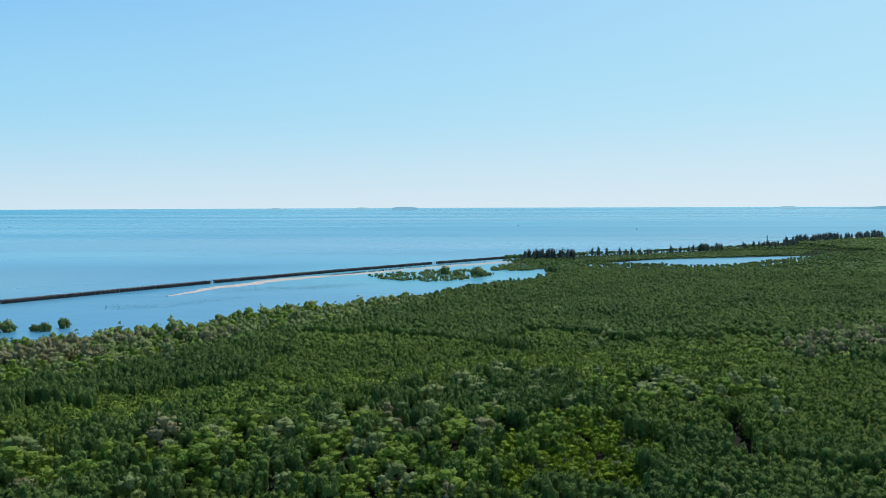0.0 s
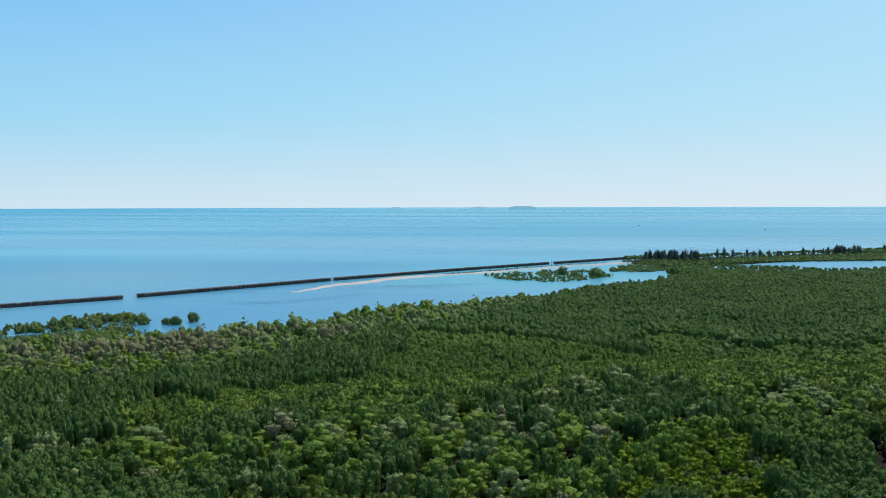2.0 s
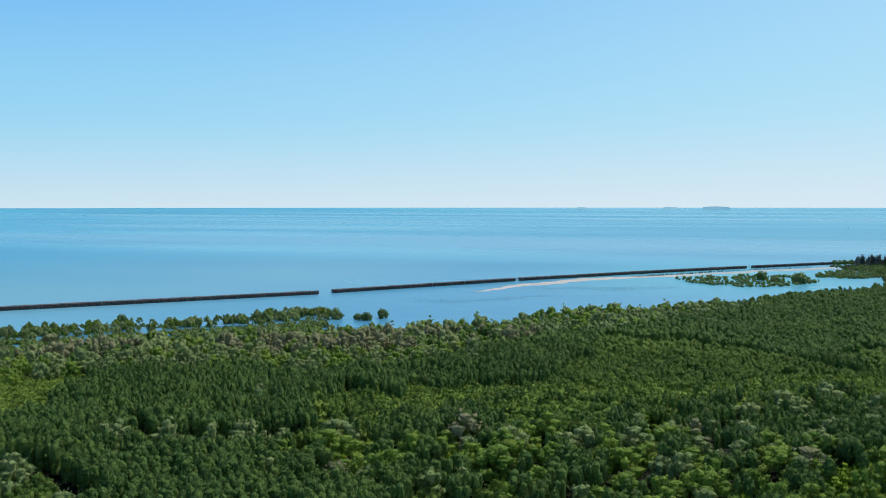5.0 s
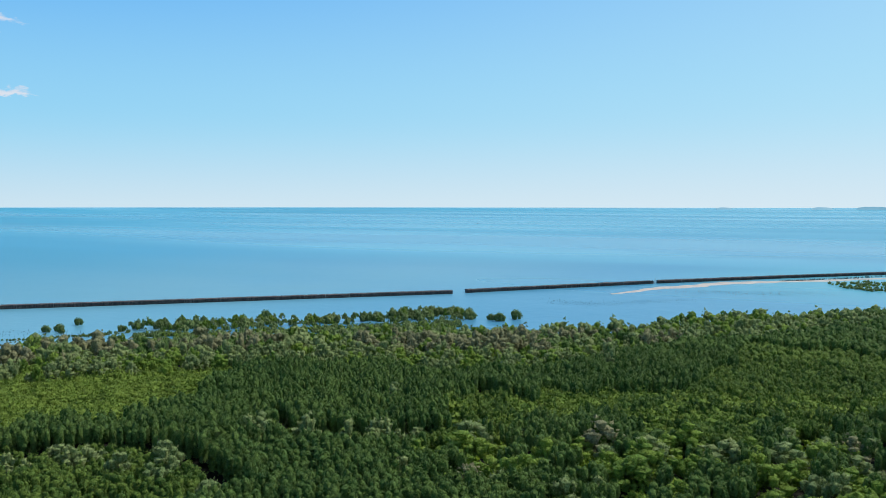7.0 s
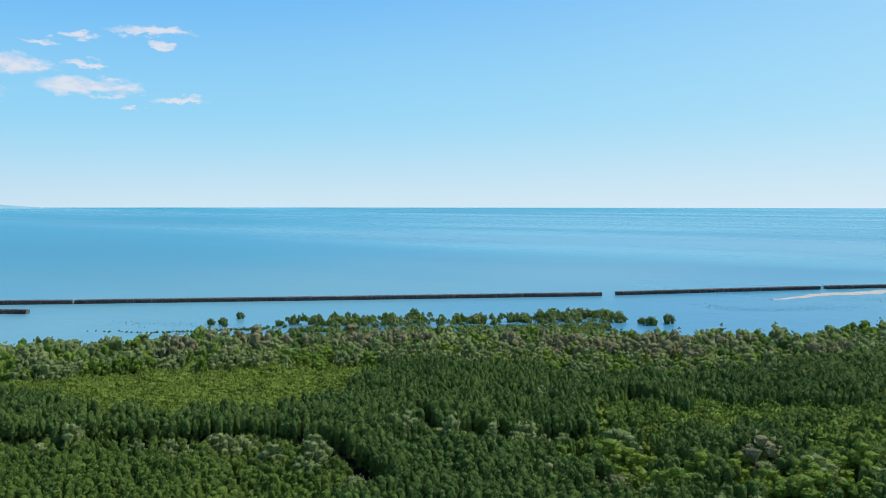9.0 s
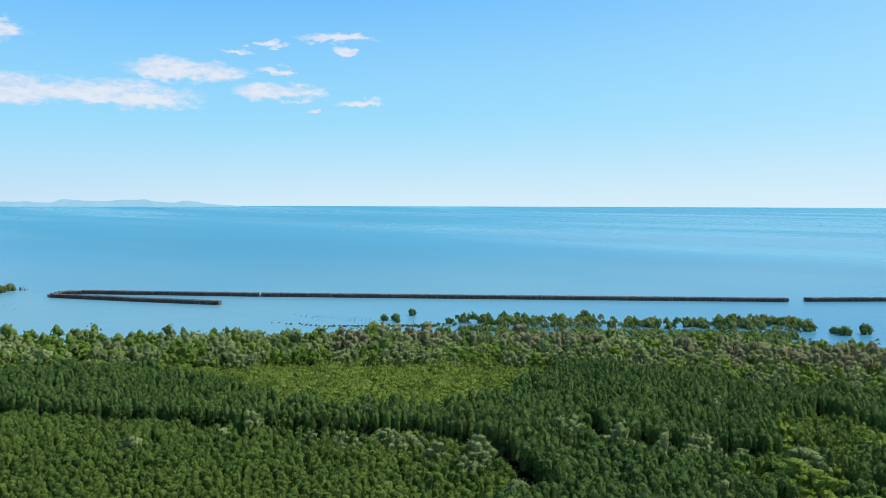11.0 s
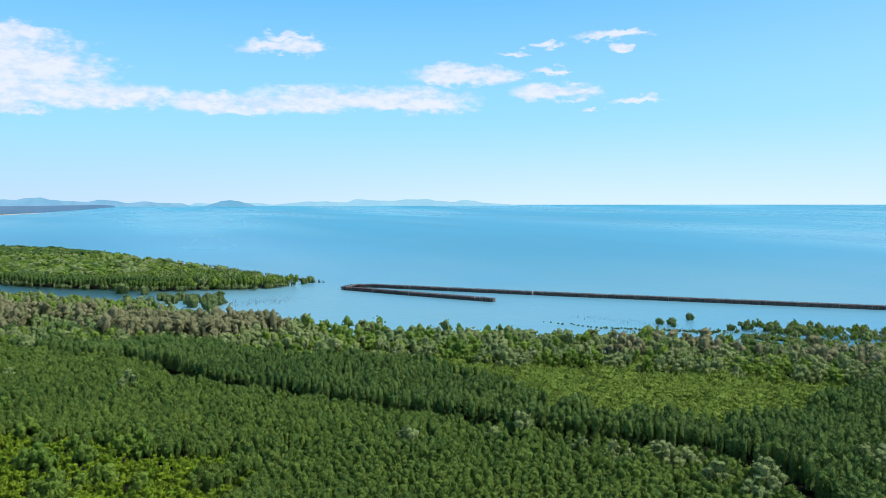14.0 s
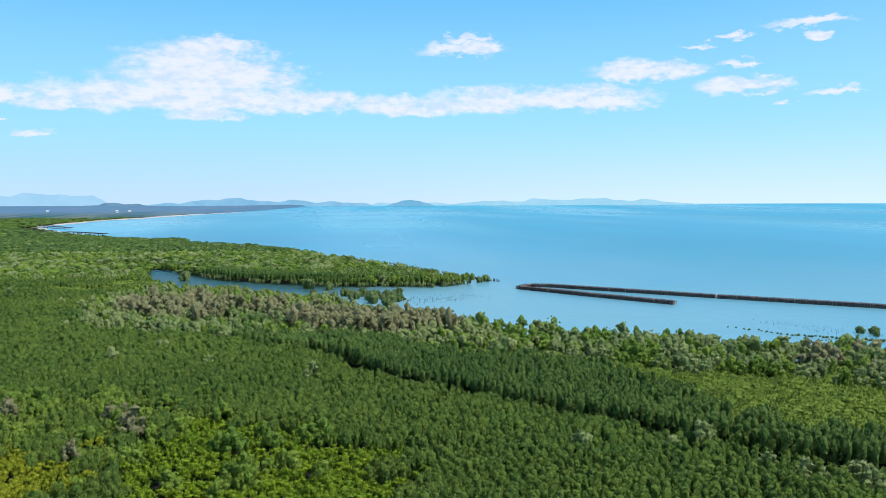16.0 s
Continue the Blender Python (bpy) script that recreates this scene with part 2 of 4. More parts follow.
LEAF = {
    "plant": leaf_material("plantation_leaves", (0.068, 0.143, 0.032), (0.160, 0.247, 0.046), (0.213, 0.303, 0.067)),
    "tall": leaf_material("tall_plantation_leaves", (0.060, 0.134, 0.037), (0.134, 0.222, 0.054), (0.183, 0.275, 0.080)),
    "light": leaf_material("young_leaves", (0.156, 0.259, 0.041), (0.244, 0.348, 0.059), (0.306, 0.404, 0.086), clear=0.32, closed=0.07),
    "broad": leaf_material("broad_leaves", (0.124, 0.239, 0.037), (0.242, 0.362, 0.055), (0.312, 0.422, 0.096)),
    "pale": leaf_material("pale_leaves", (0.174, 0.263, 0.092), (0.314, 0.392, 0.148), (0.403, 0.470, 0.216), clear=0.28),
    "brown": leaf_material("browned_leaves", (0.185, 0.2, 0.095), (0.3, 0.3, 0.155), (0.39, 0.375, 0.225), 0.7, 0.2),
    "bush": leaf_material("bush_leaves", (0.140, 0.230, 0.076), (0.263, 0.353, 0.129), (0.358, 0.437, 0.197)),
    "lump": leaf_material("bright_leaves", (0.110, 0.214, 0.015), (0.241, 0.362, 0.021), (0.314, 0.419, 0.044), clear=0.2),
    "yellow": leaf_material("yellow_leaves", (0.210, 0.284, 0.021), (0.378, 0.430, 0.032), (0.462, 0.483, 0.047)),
    # greyed towards blue: the distance haze over the casuarinas is in this colour
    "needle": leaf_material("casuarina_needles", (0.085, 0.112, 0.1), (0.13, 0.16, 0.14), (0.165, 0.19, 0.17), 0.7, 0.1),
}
# glowing haze colours, paler for what should look farther off
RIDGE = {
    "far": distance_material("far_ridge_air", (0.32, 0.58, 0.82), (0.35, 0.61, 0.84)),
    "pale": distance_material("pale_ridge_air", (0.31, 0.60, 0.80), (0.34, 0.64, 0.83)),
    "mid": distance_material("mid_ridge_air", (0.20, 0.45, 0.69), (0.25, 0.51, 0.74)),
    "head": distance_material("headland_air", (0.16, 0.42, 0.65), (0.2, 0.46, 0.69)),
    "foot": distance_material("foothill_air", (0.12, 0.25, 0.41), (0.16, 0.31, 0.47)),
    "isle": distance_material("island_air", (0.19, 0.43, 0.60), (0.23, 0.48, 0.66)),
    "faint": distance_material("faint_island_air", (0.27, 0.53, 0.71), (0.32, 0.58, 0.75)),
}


# ---------------------------------------------------------------- mesh helpers
def mesh_from(name, verts, faces, mat, smooth=False):
    me = bpy.data.meshes.new(name)
    me.from_pydata([tuple(map(float, v)) for v in verts], [], [tuple(map(int, f)) for f in faces])
    me.materials.append(mat)
    if smooth:
        me.shade_smooth()
    return me


def mesh_tris(name, verts, tint, bulge, mat):
    """A big triangle soup: verts (n, 3, 3), tint (n,)."""
    n = len(verts)
    me = bpy.data.meshes.new(name)
    me.vertices.add(n * 3)
    me.vertices.foreach_set("co", np.ascontiguousarray(verts, dtype=np.float32).ravel())
    me.loops.add(n * 3)
    me.loops.foreach_set("vertex_index", np.arange(n * 3, dtype=np.int32))
    me.polygons.add(n)
    me.polygons.foreach_set("loop_start", np.arange(0, n * 3, 3, dtype=np.int32))
    me.update(calc_edges=True)
    att = me.attributes.new("tint", "FLOAT", "POINT")
    att.data.foreach_set("value", np.repeat(np.asarray(tint, dtype=np.float32), 3))
    att = me.attributes.new("bulge", "FLOAT_VECTOR", "POINT")
    att.data.foreach_set("vector", np.ascontiguousarray(bulge, dtype=np.float32).ravel())
    me.materials.append(mat)
    return me


def part(name, me, parent, label="", at=None):
    ob = new(name, me)
    ob.parent = parent
    if at is not None:
        ob.matrix_basis = at
    return tagged(ob, label) if label else ob


def inside(px, py, poly):
    """Even-odd test of many points against a closed outline."""
    hit = np.zeros(len(px), bool)
    for (x0, y0), (x1, y1) in zip(poly, poly[1:] + poly[:1]):
        if y0 == y1:
            continue
        cut = ((y0 > py) != (y1 > py)) & (px < (x1 - x0) * (py - y0) / (y1 - y0) + x0)
        hit ^= cut
    return hit


def away(px, py, line, closed=False):
    """Distance of many points from a broken line."""
    best = np.full(len(px), 1e9)
    ends = line[1:] + line[:1] if closed else line[1:]
    for (x0, y0), (x1, y1) in zip(line, ends):
        dx, dy = x1 - x0, y1 - y0
        u = np.clip(((px - x0) * dx + (py - y0) * dy) / (dx * dx + dy * dy + 1e-9), 0, 1)
        best = np.minimum(best, np.hypot(px - x0 - u * dx, py - y0 - u * dy))
    return best


def wave(px, py, size, seed=0.0):
    """Smooth wandering value in about -1 to 1."""
    a, b = px / size + seed, py / size - seed * 1.7
    return (np.sin(a * 1.9 + 1.3 * np.sin(b * 1.1)) + np.sin(b * 2.3 + 1.7 * np.sin(a * 0.7)) + np.sin((a + b) * 3.7 + seed)) / 3


# ---------------------------------------------------------------- plan
COAST_WEST = [(-410.5, 82.0), (-448.1, 65.4), (-500.7, 48.8), (-570.9, 23.9), (-662.8, -17.5), (-747.4, -64.1), (-807.2, -121.0), (-862.0, -129.3), (-974.4, -205.9), (-1085.9, -280.5), (-1148.8, -318.8), (-1273.7, -381.9), (-1409.9, -441.0)]
COAST_BAY = [(-1490.4, -475.2), (-1622.6, -495.0), (-1810.6, -504.6), (-2015.1, -507.0), (-2289.8, -479.5), (-2894.1, -445.2), (-3814.6, -261.7), (-4786.8, -64.8)]
REAR = [(-4650, -1900), (-1500, -1900), (-300, -500), (300, -300), (900, 200), (1900, 700), (2100, 1900)]
COAST_EAST = [(899.8, 1119.8), (460.9, 870.9), (337.9, 810.9), (229, 725.9), (170, 687.9), (108, 652.9), (49, 623.9), (42, 579.9), (62, 544.9), (64, 505), (60, 466), (62, 440), (55, 412), (38, 392), (16, 360), (-2, 338), (-20, 316), (-38, 299)]
COAST_NEAR = [(-50, 289), (-62, 279), (-72, 259), (-76, 247), (-84, 238), (-88, 229), (-100, 224), (-112, 222), (-120, 214), (-131, 207), (-142, 194), (-152, 181), (-163, 174), (-172, 163), (-184, 151), (-193, 141), (-204, 131), (-209, 120), (-218, 110), (-222, 101), (-228, 93), (-232, 82), (-245, 76), (-240, 67)]
CREEK_NEAR = [(-241, 62), (-256, 57), (-272, 47), (-282, 37), (-297, 30), (-313, 21), (-326, 12), (-339, 0), (-354, -13), (-369, -26), (-378, -38), (-386, -52), (-403, -65), (-440, -78), (-490, -91)]
CREEK_FAR = [(-524, -90), (-510, -80), (-485, -66), (-466, -54), (-447, -40), (-432, -25), (-424, -11), (-412, 6), (-404, 22), (-403, 43), (-395, 60)]
CREEK = CREEK_NEAR + CREEK_FAR
LAND = COAST_WEST + COAST_BAY + REAR + COAST_EAST + COAST_NEAR + CREEK
POOL = [(86, 553), (122, 528), (150, 512), (180, 520), (216, 552), (254, 590), (290, 622), (284, 638), (253, 633), (223, 629), (190, 621), (154, 602), (129, 578)]
SPIT = [(-410.5, 82.0), (-500.7, 48.8), (-570.9, 23.9), (-662.8, -17.5), (-571.8, -71.1), (-524, -90), (-466, -54), (-424, -11), (-403, 43), (-395, 62)]
CHANNEL = [(-215.6, 7.9), (-185.7, 22.4), (-156.9, 45.0), (-141.9, 58.3), (-124.0, 72.9), (-107.1, 89.7), (-94.3, 92.1), (-79.3, 86.2)]
CHANNEL_EAST = [(-99.0, 117.4), (-87.9, 108.2), (-80.2, 113.6), (-64.4, 124.6)]
YOUNG = [(-225.0, 36.8), (-195.0, 37.9), (-190.1, 63.5), (-176.9, 69.7), (-156.5, 73.9), (-138.3, 75.9), (-123.3, 84.4), (-116.5, 103.2), (-116.9, 118.0), (-123.4, 138.9), (-134.6, 149.1), (-152.3, 128.8), (-176.5, 108.0), (-182.3, 87.3), (-202.4, 67.6)]
BELT = [(-322.9, -76.9), (-267.2, -61.3), (-244.5, -31.4), (-233.2, 15.1), (-227.0, 25.5), (-205.3, 44.0), (-187.1, 66.6), (-170.3, 97.6), (-156.2, 119.5), (-135.4, 139.7), (-107.6, 164.3), (-90.5, 156.3), (-72.3, 177.0), (-66.1, 194.3), (-55.1, 221.6), (-31.8, 249.8), (-0.0, 309.9)]
BRIGHT = [(-96.8, -22.9), (-115.4, -15.7), (-129.9, -20.9), (-141.2, -16.7), (-154.7, -8.5), (-145.4, 4.9), (-133.0, 19.4), (-109.3, 25.6), (-88.6, 20.5)]
YELLOW = [(-96.8, -35.3), (-117.5, -31.2), (-138.1, -38.4), (-135.0, -26.0), (-116.4, -19.8), (-96.8, -22.9)]
OPEN_CANOPY = [(-76, 141), (-63, 158), (-44, 168), (-27, 177), (-11, 186), (9, 196), (30, 201), (59, 209), (90, 215), (120, 224), (104, 195), (77, 184), (50, 178), (25, 173), (7, 162), (-9, 153), (-23, 150), (-38, 144), (-54, 135), (-65, 121)]
GLADE = [(6, 123), (11, 140), (21, 142), (30, 138), (38, 132), (37, 120), (26, 108), (18, 99), (4, 100)]
GROVE = [(33, 175), (45, 180), (50, 166), (63, 166), (62, 156), (42, 147), (31, 150)]
DARK_ROW = [(-15, 155), (2, 167), (21, 175), (29, 156), (30, 143), (11, 140), (-8, 138)]
MIXED = [(-58, 100), (-69, 118), (-55, 127), (-35, 133), (-21, 138), (-16, 157), (-3, 162), (8, 162), (11, 142), (6, 123), (4, 100)]
SCRUB = [(-177.3, -52.9), (-167.1, -12.7), (-145.4, 0.8), (-133.0, -10.5), (-128.8, -24.0), (-136.0, -37.4)]
GREY = [(80, 190), (97, 222), (112, 231), (126, 236), (109, 204), (93, 197)]
CHANNEL_NEAR = [(49.0, 142.0), (47.0, 130.0), (43.0, 117.0)]
BARE = [([(-300, -36), (-284, -14), (-270, 9), (-254, 29)], 21), ([(-182.9, 131.8), (-166.9, 154.8), (-150.9, 169.8)], 11), ([(-118.8, 184.9), (-88.3, 204.6), (-66.0, 221.6)], 11)]


# ---------------------------------------------------------------- sea and ground
def make_sea():
    radii = [0, 60, 140, 260, 420, 640, 950, 1400, 2000, 2600, 3000, 3300, 3600, 3900, 4200, 4500, 4750, 4930]
    verts, faces, n = [(0, 15, 0)], [], 128
    for r in radii[1:]:
        z = 23.4 * (max(0.0, r - 3000) / 1930) ** 2      # the far sea closes on the horizon
        verts += [(r * math.cos(2 * math.pi * i / n), 15 + r * math.sin(2 * math.pi * i / n), z) for i in range(n)]
    for i in range(n):
        faces.append((0, 1 + i, 1 + (i + 1) % n))
    for k in range(len(radii) - 2):
        a, b = 1 + k * n, 1 + (k + 1) * n
        faces += [(a + i, b + i, b + (i + 1) % n, a + (i + 1) % n) for i in range(n)]
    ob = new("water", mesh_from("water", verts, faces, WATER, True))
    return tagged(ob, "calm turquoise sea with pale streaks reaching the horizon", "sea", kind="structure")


def land_height(px, py):
    """Signed shore: above the water on land, a drowned mud flat off it."""
    d = away(px, py, LAND, True)
    d = np.where(inside(px, py, LAND), d, -d)
    pool = away(px, py, POOL, True)
    d = np.minimum(d, np.where(inside(px, py, POOL), -pool, pool))
    return d


def make_ground(name, label, x0, x1, y0, y1, step):
    xs, ys = np.arange(x0, x1 + 1, step), np.arange(y0, y1 + 1, step)
    gx, gy = np.meshgrid(xs, ys)
    px, py = gx.ravel(), gy.ravel()
    d = land_height(px, py) + 2.0 * wave(px, py, 9.0)
    z = np.clip((d - 4.0) * 0.06, -0.8, 0.3) * (1 + (step > 20) * 4) + 0.05 * wave(px, py, 5.0, 2.0)
    keep = d > -25
    idx = np.arange(len(px)).reshape(gx.shape)
    quads = np.stack([idx[:-1, :-1], idx[:-1, 1:], idx[1:, 1:], idx[1:, :-1]], -1).reshape(-1, 4)
    quads = quads[keep[quads].any(1)]
    used = np.unique(quads)
    back = np.zeros(len(px), int)
    back[used] = np.arange(len(used))
    ob = new(name, mesh_from(name, np.stack([px, py, z], 1)[used], back[quads], MUD, True))
    return tagged(ob, label, "ground", kind="structure")


make_sea()
make_ground("ground", "dark wet mud floor of the mangrove forest", -1500, 1300, -700, 1300, 9.0)
make_ground("ground_far", "low wooded land behind the far beach", -4600, -1455, -1900, 0, 45.0)


def ribbon(name, line, widths, z, mat, label, category, step=3.0, kind="structure"):
    """A low bank of sand along a line, humped in the middle, frayed at its edges."""
    pts = []
    for (a, b), (wa, wb) in zip(zip(line, line[1:]), zip(widths, widths[1:])):
        n = max(1, int(math.hypot(b[0] - a[0], b[1] - a[1]) / step))
        pts += [(a[0] + (b[0] - a[0]) * i / n, a[1] + (b[1] - a[1]) * i / n, wa + (wb - wa) * i / n) for i in range(n)]
    pts.append((*line[-1], widths[-1]))
    verts, faces, m = [], [], 7
    for i, (x, y, w) in enumerate(pts):
        x0, y0, _ = pts[max(0, i - 1)]
        x1, y1, _ = pts[min(len(pts) - 1, i + 1)]
        l = math.hypot(x1 - x0, y1 - y0) or 1
        nx, ny = -(y1 - y0) / l, (x1 - x0) / l
        for k in range(m):
            u = k / (m - 1) * 2 - 1
            f = u * w * (0.5 + 0.16 * math.sin(i * 0.43 + (u > 0) * 2) + 0.1 * math.sin(i * 1.3 + (u > 0)))
            verts.append((x + nx * f, y + ny * f, (1 - u * u) * z * (0.8 + 0.3 * math.sin(i * 0.31 + k)) - 0.12))
    for i in range(len(pts) - 1):
        faces += [(i * m + k, i * m + k + 1, (i + 1) * m + k + 1, (i + 1) * m + k) for k in range(m - 1)]
    return tagged(new(name, mesh_from(name, verts, faces, mat, True)), label, category, kind=kind)


ribbon("sandbar", [(-122.8, 369.7), (-112.7, 401.5), (-97.7, 433.4), (-77.7, 463.1), (-51.6, 486.8), (-27.9, 512.2), (-4.0, 539.9), (20.0, 562.9), (46.0, 587.9)], [2, 9, 14, 14, 11, 10, 10, 11, 12], 0.45, SAND,
       "pale tan sandbar lying along the inside of the breakwater", "sandbar")
ribbon("beach", COAST_WEST[7:] + COAST_BAY[:2], [6, 8, 9, 10, 10, 12, 16, 14], 1.2, SAND, "narrow pale sand beach below the mangroves", "beach", 8.0)
ribbon("beach", COAST_BAY[1:], [22, 26, 28, 30, 34, 36, 40], 2.0, SAND, "long pale beach round the far bay", "beach", 30.0)
ribbon("beach", COAST_WEST[2:6], [2.5, 3, 3, 3], 0.5, SAND, "thin sand edge of the mangrove spit", "beach", 8.0)


# ---------------------------------------------------------------- distance
def ridge(name, profile, dist, foot, mat, label, category, bumps=0.02, slope=0.0):
    """A far range or island as a solid hill: azimuth and height of its crest in degrees."""
    verts, faces, top = [], [], []
    for (a0, e0), (a1, e1) in zip(profile, profile[1:]):
        n = max(2, int(abs(a1 - a0) / 0.12))
        top += [(a0 + (a1 - a0) * i / n, e0 + (e1 - e0) * (3 * (i / n) ** 2 - 2 * (i / n) ** 3)) for i in range(n)]
    top.append(profile[-1])
    for i, (a, e) in enumerate(top):
        e += bumps * (math.sin(i * 1.7) * 0.5 + math.sin(i * 0.61 + 1) + math.sin(i * 3.1) * 0.3)
        s, c = -math.sin(radians(a)), math.cos(radians(a))
        z = 39.5 + dist * math.tan(radians(e))
        low = 39.5 + dist * math.tan(radians(foot + slope * (a - profile[-1][0])))
        verts += [(-4 + (dist - 60) * s, 7 + (dist - 60) * c, min(low, z)), (-4 + dist * s, 7 + dist * c, max(z, low)), (-4 + (dist + 60) * s, 7 + (dist + 60) * c, min(low, z))]
    for i in range(len(top) - 1):
        for k in range(2):
            faces.append((i * 3 + k, i * 3 + k + 1, i * 3 + k + 4, i * 3 + k + 3))
    return tagged(new(name, mesh_from(name, verts, faces, mat, True)), label, category, kind="structure")


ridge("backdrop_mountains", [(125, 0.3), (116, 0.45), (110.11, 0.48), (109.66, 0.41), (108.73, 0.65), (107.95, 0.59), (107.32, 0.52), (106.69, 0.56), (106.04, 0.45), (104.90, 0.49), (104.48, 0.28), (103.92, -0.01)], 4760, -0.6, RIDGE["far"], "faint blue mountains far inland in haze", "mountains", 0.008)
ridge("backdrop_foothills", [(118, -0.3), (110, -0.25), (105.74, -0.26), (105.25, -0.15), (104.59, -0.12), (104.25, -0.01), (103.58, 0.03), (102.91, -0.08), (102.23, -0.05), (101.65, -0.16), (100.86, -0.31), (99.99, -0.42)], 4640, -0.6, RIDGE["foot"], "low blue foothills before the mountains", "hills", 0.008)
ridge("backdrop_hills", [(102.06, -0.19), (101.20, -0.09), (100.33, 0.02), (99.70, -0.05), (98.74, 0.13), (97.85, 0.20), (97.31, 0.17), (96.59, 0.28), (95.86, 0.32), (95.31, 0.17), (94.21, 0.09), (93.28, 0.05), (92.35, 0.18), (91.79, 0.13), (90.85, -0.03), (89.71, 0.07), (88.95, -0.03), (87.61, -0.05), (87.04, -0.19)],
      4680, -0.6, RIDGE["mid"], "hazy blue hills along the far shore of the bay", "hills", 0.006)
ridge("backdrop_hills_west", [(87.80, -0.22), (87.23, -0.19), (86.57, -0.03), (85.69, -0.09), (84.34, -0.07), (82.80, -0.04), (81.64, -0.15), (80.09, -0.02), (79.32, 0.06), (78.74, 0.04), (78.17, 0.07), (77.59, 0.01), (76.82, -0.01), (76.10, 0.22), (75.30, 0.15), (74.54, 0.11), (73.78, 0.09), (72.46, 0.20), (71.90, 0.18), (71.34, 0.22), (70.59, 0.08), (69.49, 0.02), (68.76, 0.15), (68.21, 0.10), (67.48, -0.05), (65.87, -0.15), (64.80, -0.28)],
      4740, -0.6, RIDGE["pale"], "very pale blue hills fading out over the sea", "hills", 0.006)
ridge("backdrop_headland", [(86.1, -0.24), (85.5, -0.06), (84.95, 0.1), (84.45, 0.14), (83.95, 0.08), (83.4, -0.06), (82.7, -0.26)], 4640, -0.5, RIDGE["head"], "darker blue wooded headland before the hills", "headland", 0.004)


def sea_level(x, y):
    return 23.4 * (max(0.0, math.hypot(x, y - 15) - 3000) / 1930) ** 2


def make_lowland():
    """Wooded flats behind the beach of the far bay, sea haze in their colour: a front of trees and uneven tops going
    inland.
    """
    r = random.Random(3)
    pts = []
    for (x0, y0), (x1, y1) in zip(COAST_BAY, COAST_BAY[1:]):
        n = int(math.hypot(x1 - x0, y1 - y0) / 26)
        pts += [(x0 + (x1 - x0) * i / n, y0 + (y1 - y0) * i / n) for i in range(n)]
    pts = [p for p in pts if math.hypot(*p) < 4700]
    rows = ((28, -1.0), (36, 6.0), (110, 7.0), (230, 7.0), (400, 7.5), (620, 7.5), (900, 8.0), (1250, 8.5), (1800, 9.5))
    verts, faces, m = [], [], len(rows)
    for i, (x, y) in enumerate(pts):
        grown = min(1.0, i / 24)
        for k, (back, h) in enumerate(rows):
            bx, by = x - 0.35 * back * (1 - 1.5 * min(1.0, i / 60)), y - back
            hump = 1.6 * math.sin(bx * 0.011 + k) + 1.3 * math.sin(by * 0.017 + bx * 0.004 + 2 * k) + r.uniform(-1.3, 1.3)
            verts.append((bx, by, sea_level(bx, by) + h * grown + (hump * grown if k else 0.0)))
    for i in range(len(pts) - 1):
        faces += [(i * m + k, i * m + k + 1, (i + 1) * m + k + 1, (i + 1) * m + k) for k in range(m - 1)]
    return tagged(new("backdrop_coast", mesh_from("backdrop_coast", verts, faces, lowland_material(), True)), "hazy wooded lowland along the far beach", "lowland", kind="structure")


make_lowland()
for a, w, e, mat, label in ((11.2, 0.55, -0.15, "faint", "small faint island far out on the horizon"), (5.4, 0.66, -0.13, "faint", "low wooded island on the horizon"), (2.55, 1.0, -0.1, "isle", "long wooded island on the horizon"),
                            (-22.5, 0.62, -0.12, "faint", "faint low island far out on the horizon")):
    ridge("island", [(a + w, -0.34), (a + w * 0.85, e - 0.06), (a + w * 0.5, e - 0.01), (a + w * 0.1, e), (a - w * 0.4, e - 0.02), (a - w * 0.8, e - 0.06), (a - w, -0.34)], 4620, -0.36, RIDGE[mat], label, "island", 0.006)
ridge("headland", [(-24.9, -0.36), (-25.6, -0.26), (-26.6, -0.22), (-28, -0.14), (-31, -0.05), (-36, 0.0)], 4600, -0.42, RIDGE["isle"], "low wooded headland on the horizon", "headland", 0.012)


# ---------------------------------------------------------------- breakwater
def posts(line, spacing, offset, height, thick, seed):
    rnd = random.Random(seed)
    verts, faces = [], []
    for (x0, y0), (x1, y1) in zip(line, line[1:]):
        l = math.hypot(x1 - x0, y1 - y0)
        tx, ty = (x1 - x0) / l, (y1 - y0) / l
        for i in range(int(l / spacing)):
            s = (i + rnd.uniform(-0.3, 0.3)) * spacing
            x, y = x0 + tx * s - ty * offset + rnd.uniform(-0.1, 0.1), y0 + ty * s + tx * offset + rnd.uniform(-0.1, 0.1)
            h, r = height * rnd.uniform(0.94, 1.01), thick * rnd.uniform(0.7, 1.2)
            lx, ly = rnd.uniform(-0.12, 0.12), rnd.uniform(-0.12, 0.12)
            b = len(verts)
            for z, ax, ay in ((-0.8, 0, 0), (h, lx, ly)):
                verts += [(x + ax + r * c, y + ay + r * d, z) for c, d in ((1, 0), (0, 1), (-1, 0), (0, -1))]
            faces += [(b + k, b + (k + 1) % 4, b + 4 + (k + 1) % 4, b + 4 + k) for k in range(4)] + [(b + 4, b + 5, b + 6, b + 7)]
    return verts, faces


